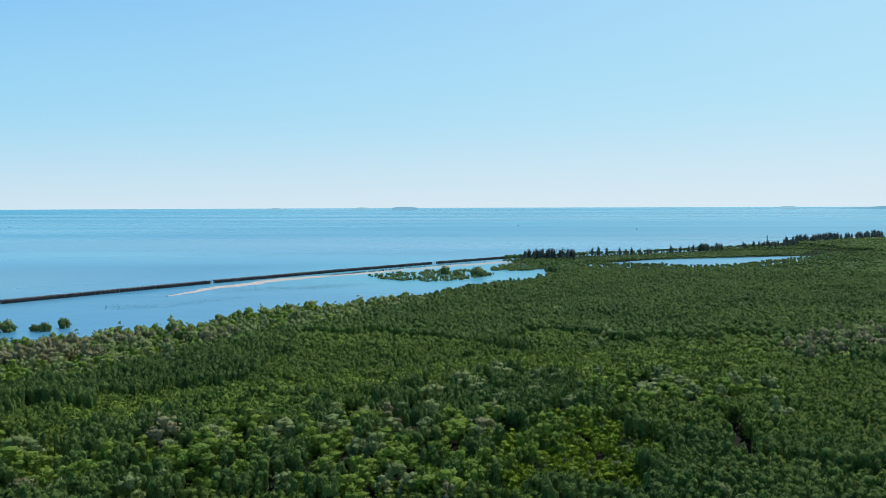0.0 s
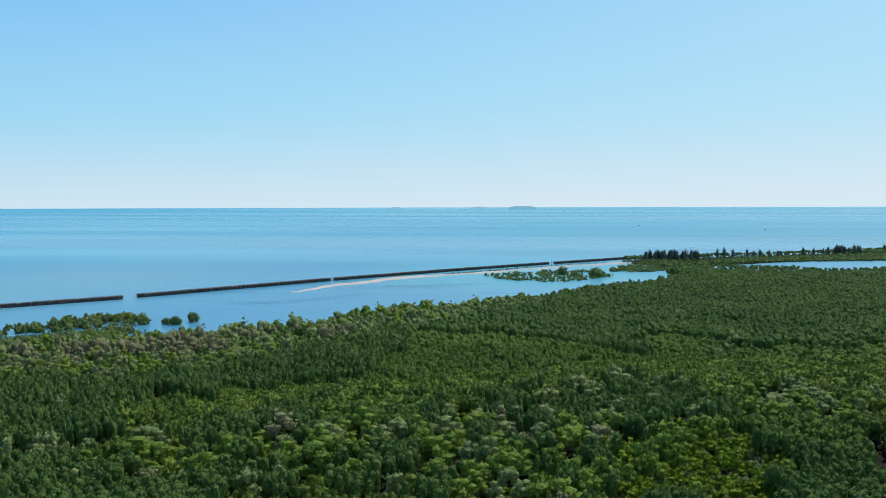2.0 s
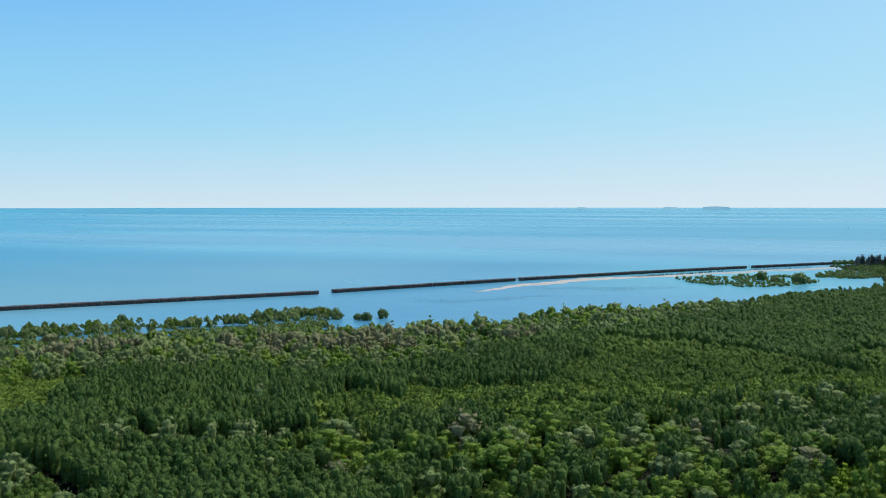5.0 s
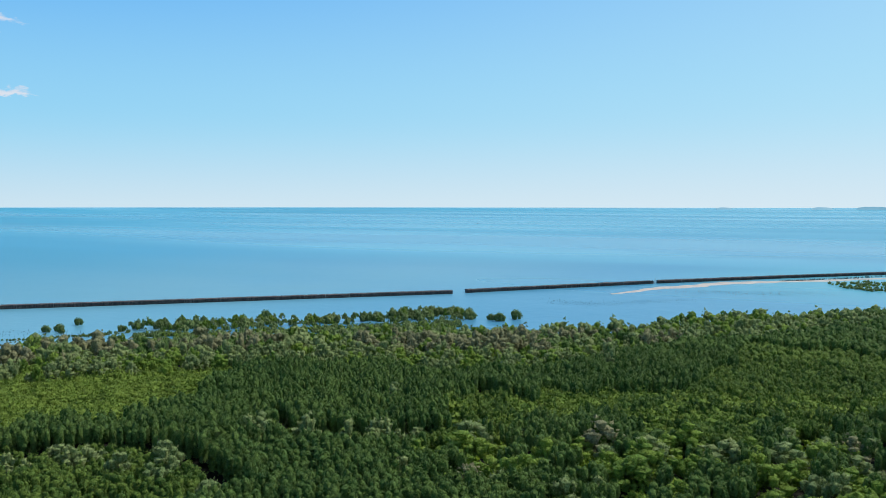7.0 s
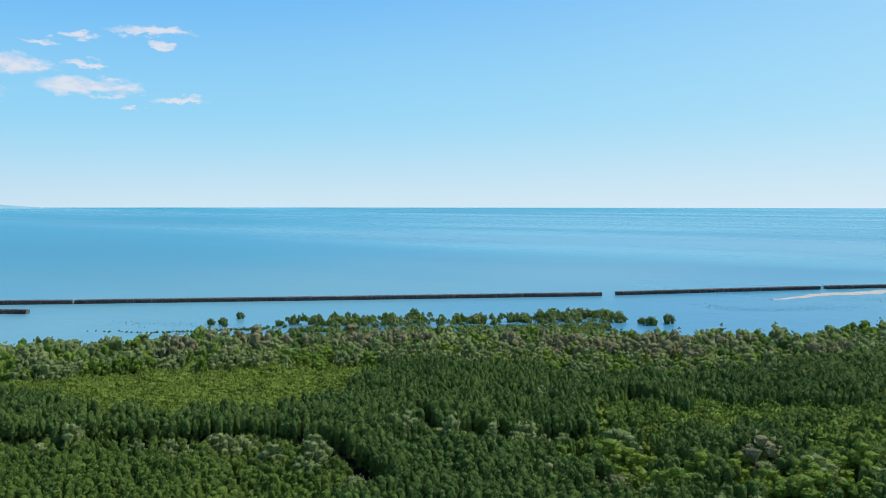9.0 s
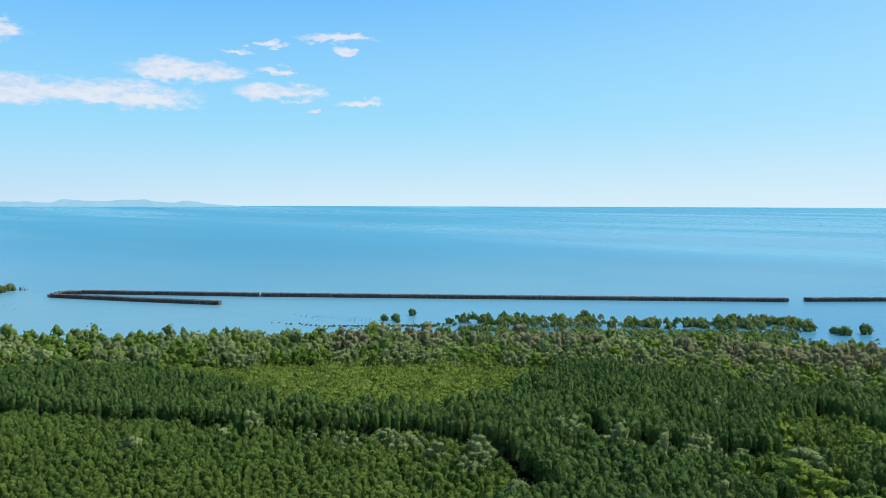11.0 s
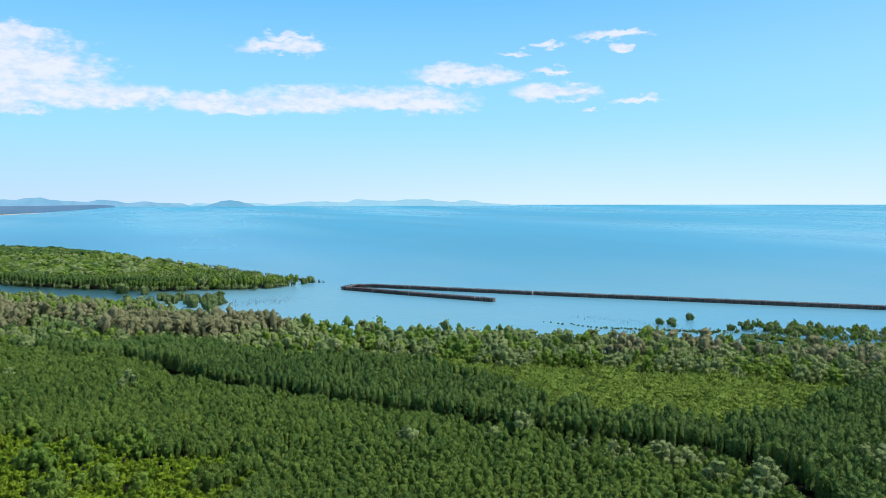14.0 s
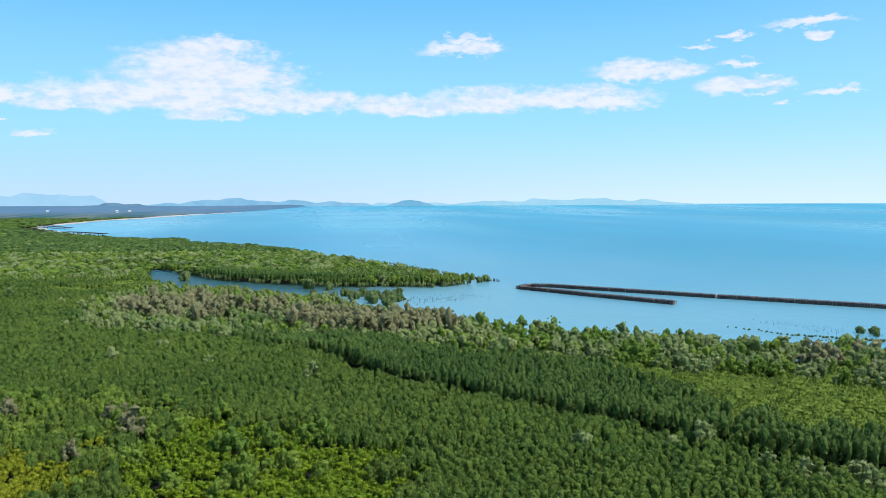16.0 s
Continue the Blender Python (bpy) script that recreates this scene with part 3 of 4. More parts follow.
def fill(line, width, height, seed):
    """The rough bank of brushwood between two rows of poles."""
    rnd = random.Random(seed)
    verts, faces = [], []
    for (x0, y0), (x1, y1) in zip(line, line[1:]):
        l = math.hypot(x1 - x0, y1 - y0)
        tx, ty = (x1 - x0) / l, (y1 - y0) / l
        n = max(2, int(l / 1.2))
        b = len(verts)
        for i in range(n + 1):
            s = l * i / n
            for u, z in ((-0.5, -0.6), (-0.48, 0.85), (-0.2, 1.0), (0.15, 0.96), (0.48, 0.86), (0.5, -0.6)):
                verts.append((x0 + tx * s - ty * u * width, y0 + ty * s + tx * u * width, z if z < 0 else z * height * rnd.uniform(0.88, 1.06)))
        for i in range(n):
            faces += [(b + i * 6 + k, b + i * 6 + k + 1, b + i * 6 + k + 7, b + i * 6 + k + 6) for k in range(5)]
        for i in (0, n):
            faces.append(tuple(b + i * 6 + k for k in range(6)))
    return verts, faces


def rails(line, offset, z, seed):
    rnd = random.Random(seed)
    verts, faces = [], []
    for (x0, y0), (x1, y1) in zip(line, line[1:]):
        l = math.hypot(x1 - x0, y1 - y0)
        tx, ty = (x1 - x0) / l, (y1 - y0) / l
        n = max(1, int(l / 6))
        for i in range(n):
            b = len(verts)
            for s, zz in ((l * i / n - 0.3, z + rnd.uniform(-0.08, 0.08)), (l * (i + 1) / n + 0.3, z + rnd.uniform(-0.08, 0.08))):
                cx, cy = x0 + tx * s - ty * offset, y0 + ty * s + tx * offset
                verts += [(cx - ty * 0.06, cy + tx * 0.06, zz), (cx, cy, zz + 0.07), (cx + ty * 0.06, cy - tx * 0.06, zz), (cx, cy, zz - 0.07)]
            faces += [(b + k, b + (k + 1) % 4, b + 4 + (k + 1) % 4, b + 4 + k) for k in range(4)]
    return verts, faces


def breakwater(line, label, seed, width=2.0, height=1.75):
    thing = tagged(new("breakwater"), label, "breakwater", "bamboo breakwater sections")
    part("brushwood_fill", mesh_from("brushwood_fill", *fill(line, width, height * 0.96, seed), BRUSH), thing, "rough pinkish brown brushwood packed between the poles")
    for k, side in enumerate((-1, 1)):
        tagged(part("palisade", mesh_from("palisade", *posts(line, 0.42, side * (width / 2 + 0.1), height, 0.085, seed + k), BAMBOO), thing, "dark weathered bamboo poles driven into the mud"), kind="stuff")
        tagged(part("tip_fringe", mesh_from("tip_fringe", *posts(line, 11.0, side * (width / 2 + 0.16), height * 1.03, 0.055, seed + 40 + k), BLEACHED), thing, "sun-bleached broken pole tips"), kind="stuff")
        part("rail", mesh_from("rail", *rails(line, side * (width / 2 + 0.22), height * 0.7, seed + k), BAMBOO), thing)
    return thing


breakwater([(-316.5, 145.1), (-349.8, 121.3), (-383.6, 99.1)], "short inner arm of dark bamboo pole breakwater in the water", 1)
breakwater([(-383.6, 99.1), (-393.9, 106.8), (-390.8, 113.0)], "curved head of the bamboo pole breakwater in shallow water", 2, 3.4, 1.5)
breakwater([(-390.8, 113.0), (-334.6, 170.9)], "outer arm of dark bamboo pole breakwater beside the head", 3)
breakwater([(-333.9, 171.6), (-261.0, 251.7), (-185.7, 336.3)], "long straight bamboo pole breakwater ending at a boat gap", 4)
breakwater([(-182.1, 342.9), (-152.1, 385.8), (-120.6, 429.8)], "dark bamboo pole breakwater from the gap to a white post", 5)
breakwater([(-118.7, 432.7), (-65.7, 499.1), (-8.1, 565.0)], "bamboo pole breakwater running along the sandbar", 6)
breakwater([(-4.0, 568.9), (48.0, 624.9), (112.0, 661.9)], "far end of the bamboo pole breakwater by the casuarinas", 7)


def marker(x, y, h, label):
    thing = tagged(new("marker_post"), label, "post", "marker posts")
    verts, faces = [], []
    for z, r in ((-0.8, 0.26), (h, 0.22), (h + 0.12, 0.13)):
        verts += [(x + r * math.cos(k * math.pi / 4), y + r * math.sin(k * math.pi / 4), z) for k in range(8)]
    faces = [(a * 8 + k, a * 8 + (k + 1) % 8, a * 8 + 8 + (k + 1) % 8, a * 8 + 8 + k) for a in range(2) for k in range(8)] + [tuple(range(16, 24))]
    part("shaft", mesh_from("shaft", verts, faces, CONCRETE), thing)
    return thing


marker(-119.6, 431.3, 2.6, "white concrete post in a notch of the breakwater")
marker(-6.0, 567.0, 2.6, "white concrete post in a notch of the breakwater")
marker(-334.3, 171.0, 2.0, "white concrete post in a notch of the breakwater")


# ---------------------------------------------------------------- trees
SHAPE = {"plant": (5.0, 0.9), "tall": (6.4, 0.92), "light": (4.1, 1.6), "broad": (6.2, 1.85), "pale": (6.6, 1.85), "brown": (7.4, 1.9), "bush": (2.6, 1.7), "lump": (4.1, 1.0), "yellow": (4.2, 1.2), "needle": (8.6, 3.3)}


def dome(centre, rx, rz, foot, segs, rings, r, taper=0.8, lift=0.3):
    """An uneven leafy hull from its tip down to a foot: triangles and their normals, per corner."""
    phase, grid_v, grid_n = r.uniform(0, 6.28, 3), [], []
    for i in range(rings + 1):
        u = (i + 0.5) / (rings + 0.5)
        top = centre[2] + rz
        z = top - (top - foot) * u ** 1.25
        h = np.clip((z - centre[2]) / rz, -1, 1)
        below = max(0.0, (centre[2] - z) / max(0.01, centre[2] - foot))
        rad = rx * max(0.06, 1 - h * h) ** 0.52 if z > centre[2] else rx * (1 - (1 - taper) * below ** 1.5)
        row_v, row_n = [], []
        for k in range(segs):
            a = 6.283 * (k + 0.5 * (i % 2)) / segs
            q = rad * (1 + 0.16 * math.sin(2 * a + phase[0]) + 0.12 * math.sin(5 * a + phase[1] + i) + r.uniform(-0.2, 0.2))
            row_v.append((centre[0] + q * math.cos(a), centre[1] + q * math.sin(a), z + r.uniform(-0.08, 0.08) * rz))
            n = Vector((math.cos(a) / rx, math.sin(a) / rx, max(0.0, h) / rz + lift / rx)).normalized()
            row_n.append(tuple((n + Vector(r.normal(size=3)) * 0.22).normalized()))
        grid_v.append(row_v)
        grid_n.append(row_n)
    tip, up = (centre[0], centre[1], centre[2] + rz), (0, 0, 1)
    tv, tn = [], []
    for k in range(segs):
        m = (k + 1) % segs
        tv.append((tip, grid_v[0][k], grid_v[0][m]))
        tn.append((up, grid_n[0][k], grid_n[0][m]))
        for i in range(rings):
            a, b, c, d = (i, k), (i, m), (i + 1, k), (i + 1, m)
            for t in ((a, c, b), (b, c, d)):
                tv.append(tuple(grid_v[p][q] for p, q in t))
                tn.append(tuple(grid_n[p][q] for p, q in t))
    return np.array(tv), np.array(tn)


NARROW, MIDDLE, WIDE = ("plant", "tall"), ("light", "lump", "yellow", "bush"), ("broad", "pale", "brown")
HULL_MESH = {True: {0: (5, 2), 1: (4, 1), 2: (5, 1), 3: (5, 1)}, False: {0: (5, 1), 1: (4, 1), 2: (4, 2), 3: (5, 1)}}


def tufts(c, out, size, up, r):
    """Leafy shoots: three-sided points of foliage standing out of the crown at c. Corners (n, 3, 3) and normals (n, 3, 3)."""
    n = len(c)
    axis = out * 0.5 + np.array([0, 0, 0.7]) + r.normal(size=(n, 3)) * 0.3
    axis /= np.linalg.norm(axis, axis=1)[:, None]
    t = np.cross(axis, r.normal(size=(n, 3)))
    t /= np.linalg.norm(t, axis=1)[:, None] + 1e-9
    b = np.cross(axis, t)
    s = size * r.uniform(0.6, 1.3, (n, 1))
    tip = c + axis * s * r.uniform(0.8, 1.5, (n, 1))
    foot = []
    for k in range(3):
        a = 2.0944 * k + r.uniform(-0.45, 0.45, (n, 1))
        foot.append(c + (t * np.cos(a) + b * np.sin(a)) * s * r.uniform(0.6, 1.0, (n, 1)) - axis * s * r.uniform(0.0, 0.3, (n, 1)))
    tris, nrms = [], []
    for k in range(3):
        p, q = foot[k], foot[(k + 1) % 3]
        face = np.cross(p - tip, q - tip)
        face /= np.linalg.norm(face, axis=1)[:, None] + 1e-9
        face *= np.sign((face * axis).sum(1))[:, None]
        leafy = face * 0.3 + out * 0.6 + np.array([0, 0, up]) + r.normal(size=(n, 3)) * 0.16
        leafy /= np.linalg.norm(leafy, axis=1)[:, None]
        tris.append(np.stack([tip, p, q], 1))
        nrms.append(np.repeat(leafy[:, None, :], 3, axis=1))
    return np.concatenate(tris), np.concatenate(nrms)


def crown(kind, n, size, seed, level, edge):
    """One tree's crown: a lumpy core with n leafy shoots standing on it. Corners (n, 3, 3) and normals (n, 3, 3)."""
    r = np.random.RandomState(seed)
    H, R = SHAPE[kind]
    low = H * ((0.04 if kind == "bush" else 0.36 if kind in NARROW else 0.16) if edge else 0.5)
    if kind in NARROW:
        lobes = [(0, 0, H * 0.8, R * 0.9, H * 0.18)]
        hulls = lobes
    elif kind == "needle":
        lobes = [(0.3 * R * math.sin(9 * z + seed), 0.3 * R * math.cos(7 * z + seed), H * z, R * (1.05 - z) ** 0.7 * 0.85, H * 0.12) for z in (0.14, 0.26, 0.38, 0.5, 0.62, 0.74, 0.86)]
        hulls = [(0, 0, H * 0.16, R * 0.5, H * 0.85)]
    else:
        m = {"light": 4, "broad": 8, "pale": 8, "brown": 8, "bush": 6, "lump": 3, "yellow": 3}[kind]
        drop = 0.8 if kind == "bush" else 0.62 if kind in WIDE else 0.16 if kind == "light" else 0.4
        lobes = []
        for i in range(m):
            a, q = i * 2.4 + r.uniform(-0.4, 0.4), math.sqrt((i + 0.3) / m) * 0.78
            swell = (1.25 if m < 5 else 1) * r.uniform(0.36, 0.5)
            lobes.append((R * q * math.cos(a), R * q * math.sin(a), H * (0.78 - drop * q * q + r.uniform(-0.06, 0.08)), R * swell, R * (r.uniform(0.3, 0.42) * 1.3 if m == 3 else 0.3 if m == 4 else r.uniform(0.38, 0.56))))
        hulls = lobes if level < 2 and kind != "light" else lobes[::2] if level == 2 and m > 4 else [(0, 0, H * 0.55, R * 0.95, H * (0.3 if kind == "light" else 0.42))]
    tris, nrms = [], []
    segs, rings = (7, 4) if kind == "needle" else HULL_MESH[kind in NARROW][level]
    for k, (x, y, z, rx, rz) in enumerate(hulls):
        foot = low if kind == "bush" or (k == 0 and (level > 1 or kind in NARROW)) else max(low, z - rz * 0.75)
        rows = rings + 1 if edge and kind in NARROW and k == 0 else rings
        tv, tn = dome((x, y, z), rx * (0.74 if kind in NARROW else 0.92 if kind == "light" else 0.88), rz * 0.86, min(foot, z - 0.3 * rz), segs, rows, r, 0.95 if kind in NARROW else 0.45, 0.55 if level > 1 or kind == "light" else 0.4 if kind in NARROW else 0.35)
        tris.append(tv)
        nrms.append(tn)
    lobes = np.array(lobes)
    weight = lobes[:, 3] * (lobes[:, 3] + lobes[:, 4])
    want, n = n, n * 3
    L = lobes[r.choice(len(lobes), n, p=weight / weight.sum())]
    d = r.normal(size=(n, 3))
    d[:, 2] = np.abs(d[:, 2]) * np.where(r.rand(n) < (0.6 if edge else 0.85), 1, -1.0)
    d /= np.linalg.norm(d, axis=1)[:, None]
    rad = r.uniform(0.8, 1.0, n)[:, None] if kind not in ("brown", "needle") else r.uniform(0.8, 1.2, n)[:, None]
    c = L[:, :3] + d * rad * np.stack([L[:, 3], L[:, 3], L[:, 4]], 1)
    if kind in NARROW:       # shoots down a column with a soft point
        drop = r.uniform(0.0, 1.0, n) ** 1.3
        z = H * 0.97 - (H * 0.97 - low) * drop
        h = np.clip((z - H * 0.74) / (H * 0.26), 0, 1)
        way = r.uniform(0, 6.283, n)
        rim = R * np.maximum(0.02, 1 - h ** 1.7) ** 0.6 * (1 + 0.2 * np.sin(2 * way + 5 * z + seed)) * r.uniform(0.7, 1.0, n)
        z = z - 0.11 * H * (np.sin(way + seed) > 0.35) - 0.06 * H * (np.sin(2 * way + 3 * seed) > 0.6)      # side shoots end lower
        c = np.stack([rim * np.cos(way), rim * np.sin(way), z], 1)
        d = np.stack([np.cos(way), np.sin(way), 0.3 + 1.2 * h], 1)
        d /= np.linalg.norm(d, axis=1)[:, None]
        L = np.tile(np.array([[0, 0, 0, 1.0, 1.0]]), (n, 1))
    keep = np.nonzero(c[:, 2] > low)[0][:want]
    c, L, d = c[keep], L[keep], d[keep]
    out = d / np.stack([L[:, 3], L[:, 3], L[:, 4]], 1)
    out /= np.linalg.norm(out, axis=1)[:, None]
    up = (0.36 if level > 1 else 0.28) if kind in NARROW else 0.28 if kind == "light" else 0.08
    tv, tn = tufts(c, out, size * (0.8 if kind in ("light", "needle") else 1.0), up, r)
    return np.concatenate(tris + [tv]), np.concatenate(nrms + [tn])


DETAIL = {0: (26, 0.24), 1: (8, 0.32), 2: (3, 0.42), 3: (2, 0.8)}
BIG = {"pale": 2.8, "brown": 3.0, "broad": 2.8, "plant": 1.0, "tall": 1.05, "light": 1.5, "bush": 1.7, "lump": 1.3, "yellow": 1.3, "needle": 1.5}
APART = {"pale": 2.7, "brown": 2.8, "broad": 2.8, "plant": 1.45, "tall": 1.48, "light": 1.7, "bush": 2.4, "lump": 1.5, "yellow": 1.7, "needle": 3.0}
VARIANTS = {}


def variants(kind, level, edge):
    """Crowns of one kind; within a closed stand only their upper part."""
    key = (kind, level, edge)
    if key not in VARIANTS:
        n, s = DETAIL[level]
        n = int(n * BIG[kind] * (1.8 if edge and kind in NARROW else 1.3 if edge else 1.0))
        VARIANTS[key] = [crown(kind, n, s, 100 * level + 7 * k + len(kind), level, edge) for k in range(9)]
    return VARIANTS[key]


class Stand:
    """Collects the crowns of one kind of tree, to be one object."""

    def __init__(self):
        self.tris, self.tint, self.bulge = [], [], []

    def put(self, kind, level, xyz, scale, rnd, tall=None, edge=True):
        vs = variants(kind, level, edge)
        pick = rnd.randint(0, len(vs), len(xyz))
        turn, wide, tint = rnd.uniform(0, 6.283, len(xyz)), rnd.uniform(0.78, 1.22 if kind in NARROW else 1.15, len(xyz)), rnd.uniform(0, 1, len(xyz))
        tall = scale if tall is None else tall
        for k, (v, nv) in enumerate(vs):
            at = np.nonzero(pick == k)[0]
            if not len(at):
                continue
            c, s = np.cos(turn[at])[:, None, None], np.sin(turn[at])[:, None, None]
            sc, w, hi = scale[at][:, None, None], wide[at][:, None, None], tall[at][:, None, None]
            out = np.empty((len(at), *v.shape))
            out[..., 0] = (v[None, ..., 0] * c - v[None, ..., 1] * s) * sc * w + xyz[at, 0][:, None, None]
            out[..., 1] = (v[None, ..., 0] * s + v[None, ..., 1] * c) * sc * w + xyz[at, 1][:, None, None]
            out[..., 2] = v[None, ..., 2] * hi + xyz[at, 2][:, None, None]
            self.tris.append(out.reshape(-1, 3, 3))
            self.tint.append(np.repeat(tint[at], len(v)))
            self.bulge.append(np.stack([nv[None, ..., 0] * c - nv[None, ..., 1] * s, nv[None, ..., 0] * s + nv[None, ..., 1] * c, np.broadcast_to(nv[None, ..., 2], (len(at), *nv.shape[:2]))], -1).reshape(-1, 3, 3))


def grid(x0, x1, y0, y1, step, rnd, jitter=0.39, turn=0.6):
    """A jittered planting grid turned by an angle."""
    cx, cy, half = (x0 + x1) / 2, (y0 + y1) / 2, math.hypot(x1 - x0, y1 - y0) / 2
    a = np.arange(-half, half, step)
    gx, gy = np.meshgrid(a, a * 0.9)
    gx = gx + (np.arange(len(a)) % 2)[:, None] * step / 2
    gx, gy = gx.ravel() + rnd.uniform(-jitter, jitter, gx.size) * step, gy.ravel() + rnd.uniform(-jitter, jitter, gx.size) * step
    px, py = cx + gx * math.cos(turn) - gy * math.sin(turn), cy + gx * math.sin(turn) + gy * math.cos(turn)
    ok = (px > x0) & (px < x1) & (py > y0) & (py < y1)
    return px[ok], py[ok]


HOME = (-4.0, 7.0)
SINGLE = {"plant": 110, "tall": 110, "lump": 50, "pale": 30}
stands = {k: Stand() for k in LEAF}
singles = []
rnd = np.random.RandomState(5)


def cell(px, py, size, seed):
    """An even random number for each patch of ground of that size, with uneven borders."""
    gx = np.floor((px + 0.9 * wave(px, py, 2.5, seed)) / size)
    gy = np.floor((py + 0.9 * wave(py, px, 2.5, seed + 3)) / size + 0.5 * (gx % 2))
    return np.modf(np.abs(np.sin(gx * 12.9898 + gy * 78.233 + seed) * 43758.5453))[0]


def stand_kind(px, py, dist, shore):
    """What grows at each place of the plan."""
    kind = np.full(len(px), "plant", dtype="U8")
    drift = wave(px, py, 38.0, 1.0) + 0.5 * wave(px, py, 13.0, 4.0)
    u = cell(px, py, 3.3, 0.0)
    beyond = ~inside(px, py, CHANNEL + [(-60, 40), (-60, -200), (-400, -200)])
    kind[beyond & (px < -40) & (dist < 300)] = "tall"
    kind[(px >= -40) & (dist + 25 * drift > 215)] = "tall"
    kind[(px >= -40) & (dist < 130) & (drift < -0.1)] = "tall"
    kind[(px < -300) & (drift > 0.5)] = "light"
    kind[u < 0.006] = "pale"
    closed = inside(px + 8 * wave(px, py, 9.0, 3.0), py + 8 * wave(py, px, 11.0, 1.0), OPEN_CANOPY)
    kind[closed] = np.where(cell(px, py, 2.4, 7.0)[closed] < 0.6, "light", "plant")
    scrub = inside(px + 6 * wave(px, py, 6.0), py + 6 * wave(py, px, 7.0), SCRUB)
    kind[scrub] = np.where(u[scrub] < 0.02, "brown", np.where(u[scrub] < 0.2, "broad", np.where(u[scrub] < 0.5, "light", "plant")))
    young = inside(px + 6 * wave(px, py, 8.0) + 2 * wave(px, py, 3.0), py + 6 * wave(py, px, 9.0), YOUNG)
    young &= ~((away(px, py, YOUNG, True) < 4) & (cell(px, py, 2.2, 3.0) < 0.35))
    kind[young] = "light"
    seaside = inside(px, py, BELT + COAST_NEAR + CREEK_NEAR[:13]) & ~young
    kind[seaside] = np.where(u[seaside] < 0.52, "pale", np.where(u[seaside] < 0.9, "broad", "light"))
    for line, w in BARE:
        bare = (away(px, py, line) - w + 4 * wave(px, py, 6.0) < 0) & ~young
        kind[bare] = np.where(cell(px, py, 5.0, 2.0)[bare] < 0.42, "brown", np.where(u[bare] < 0.5, "pale", np.where(u[bare] < 0.8, "broad", "tall")))
    spit = (inside(px, py, SPIT) | ((px < -420) & (py > -160 + (px + 400) * 0.4))) & (px > -1200)
    kind[spit] = np.where(u[spit] < 0.14, "pale", np.where(u[spit] < 0.36, "broad", np.where(u[spit] < 0.5, "light", "plant")))
    inland = spit & (px < -640)
    kind[inland] = np.where(u[inland] < 0.1, "pale", np.where(u[inland] < 0.24, "broad", "tall"))
    kind[spit & (px > -480) & (px < -412) & (away(px, py, CREEK_FAR) < 16)] = "tall"
    wx, wy = px + 7 * wave(px, py, 6.0, 2.0) + 3 * wave(px, py, 2.5), py + 7 * wave(py, px, 7.0, 5.0)
    mixed = inside(wx, wy, MIXED)
    kind[mixed] = np.where(u[mixed] < 0.1, "lump", np.where(u[mixed] < 0.2, "pale", np.where(u[mixed] < 0.68, "broad", np.where(u[mixed] < 0.73, "brown", "tall"))))
    row = inside(wx, wy, DARK_ROW)
    kind[row] = np.where(u[row] < 0.62, "tall", np.where(u[row] < 0.85, "pale", "broad"))
    bright = inside(wx, wy, BRIGHT)
    kind[bright] = np.where(u[bright] < 0.84, "lump", "broad")
    glade = inside(wx, wy, GLADE)
    v = cell(px, py, 2.1, 5.0)
    kind[glade] = np.where(u[glade] > 0.9, "broad", np.where(v[glade] < 0.75, "lump", "bush"))
    kind[inside(wx, wy, YELLOW)] = "yellow"
    grove = inside(wx, wy, GROVE)
    kind[grove] = np.where(u[grove] < 0.8, "broad", "pale")
    grey = inside(wx, wy, GREY)
    kind[grey] = np.where(u[grey] < 0.45, "brown", np.where(u[grey] < 0.7, "pale", "tall"))
    bank = (away(px, py, [(-126.9, 67.7), (-107.0, 84.5), (-94.1, 86.8), (-81.1, 81.9)]) < 5.5) | (away(px, py, [(-91.8, 107.0), (-80.1, 108.4), (-66.4, 118.3)]) < 4)
    kind[bank] = np.where(u[bank] < 0.3, "pale", "plant")
    narrow = (shore < 5) & (dist < 330) & np.isin(kind, NARROW)
    kind[narrow] = np.where(u[narrow] < 0.5, "pale", "broad")
    skirt = (shore < 2.5) & (dist < 500)
    kind[skirt & (cell(px, py, 2.2, 9.0) < 0.65)] = "bush"
    return kind


def home_distance(px, py):
    return np.hypot(px - HOME[0], py - HOME[1])


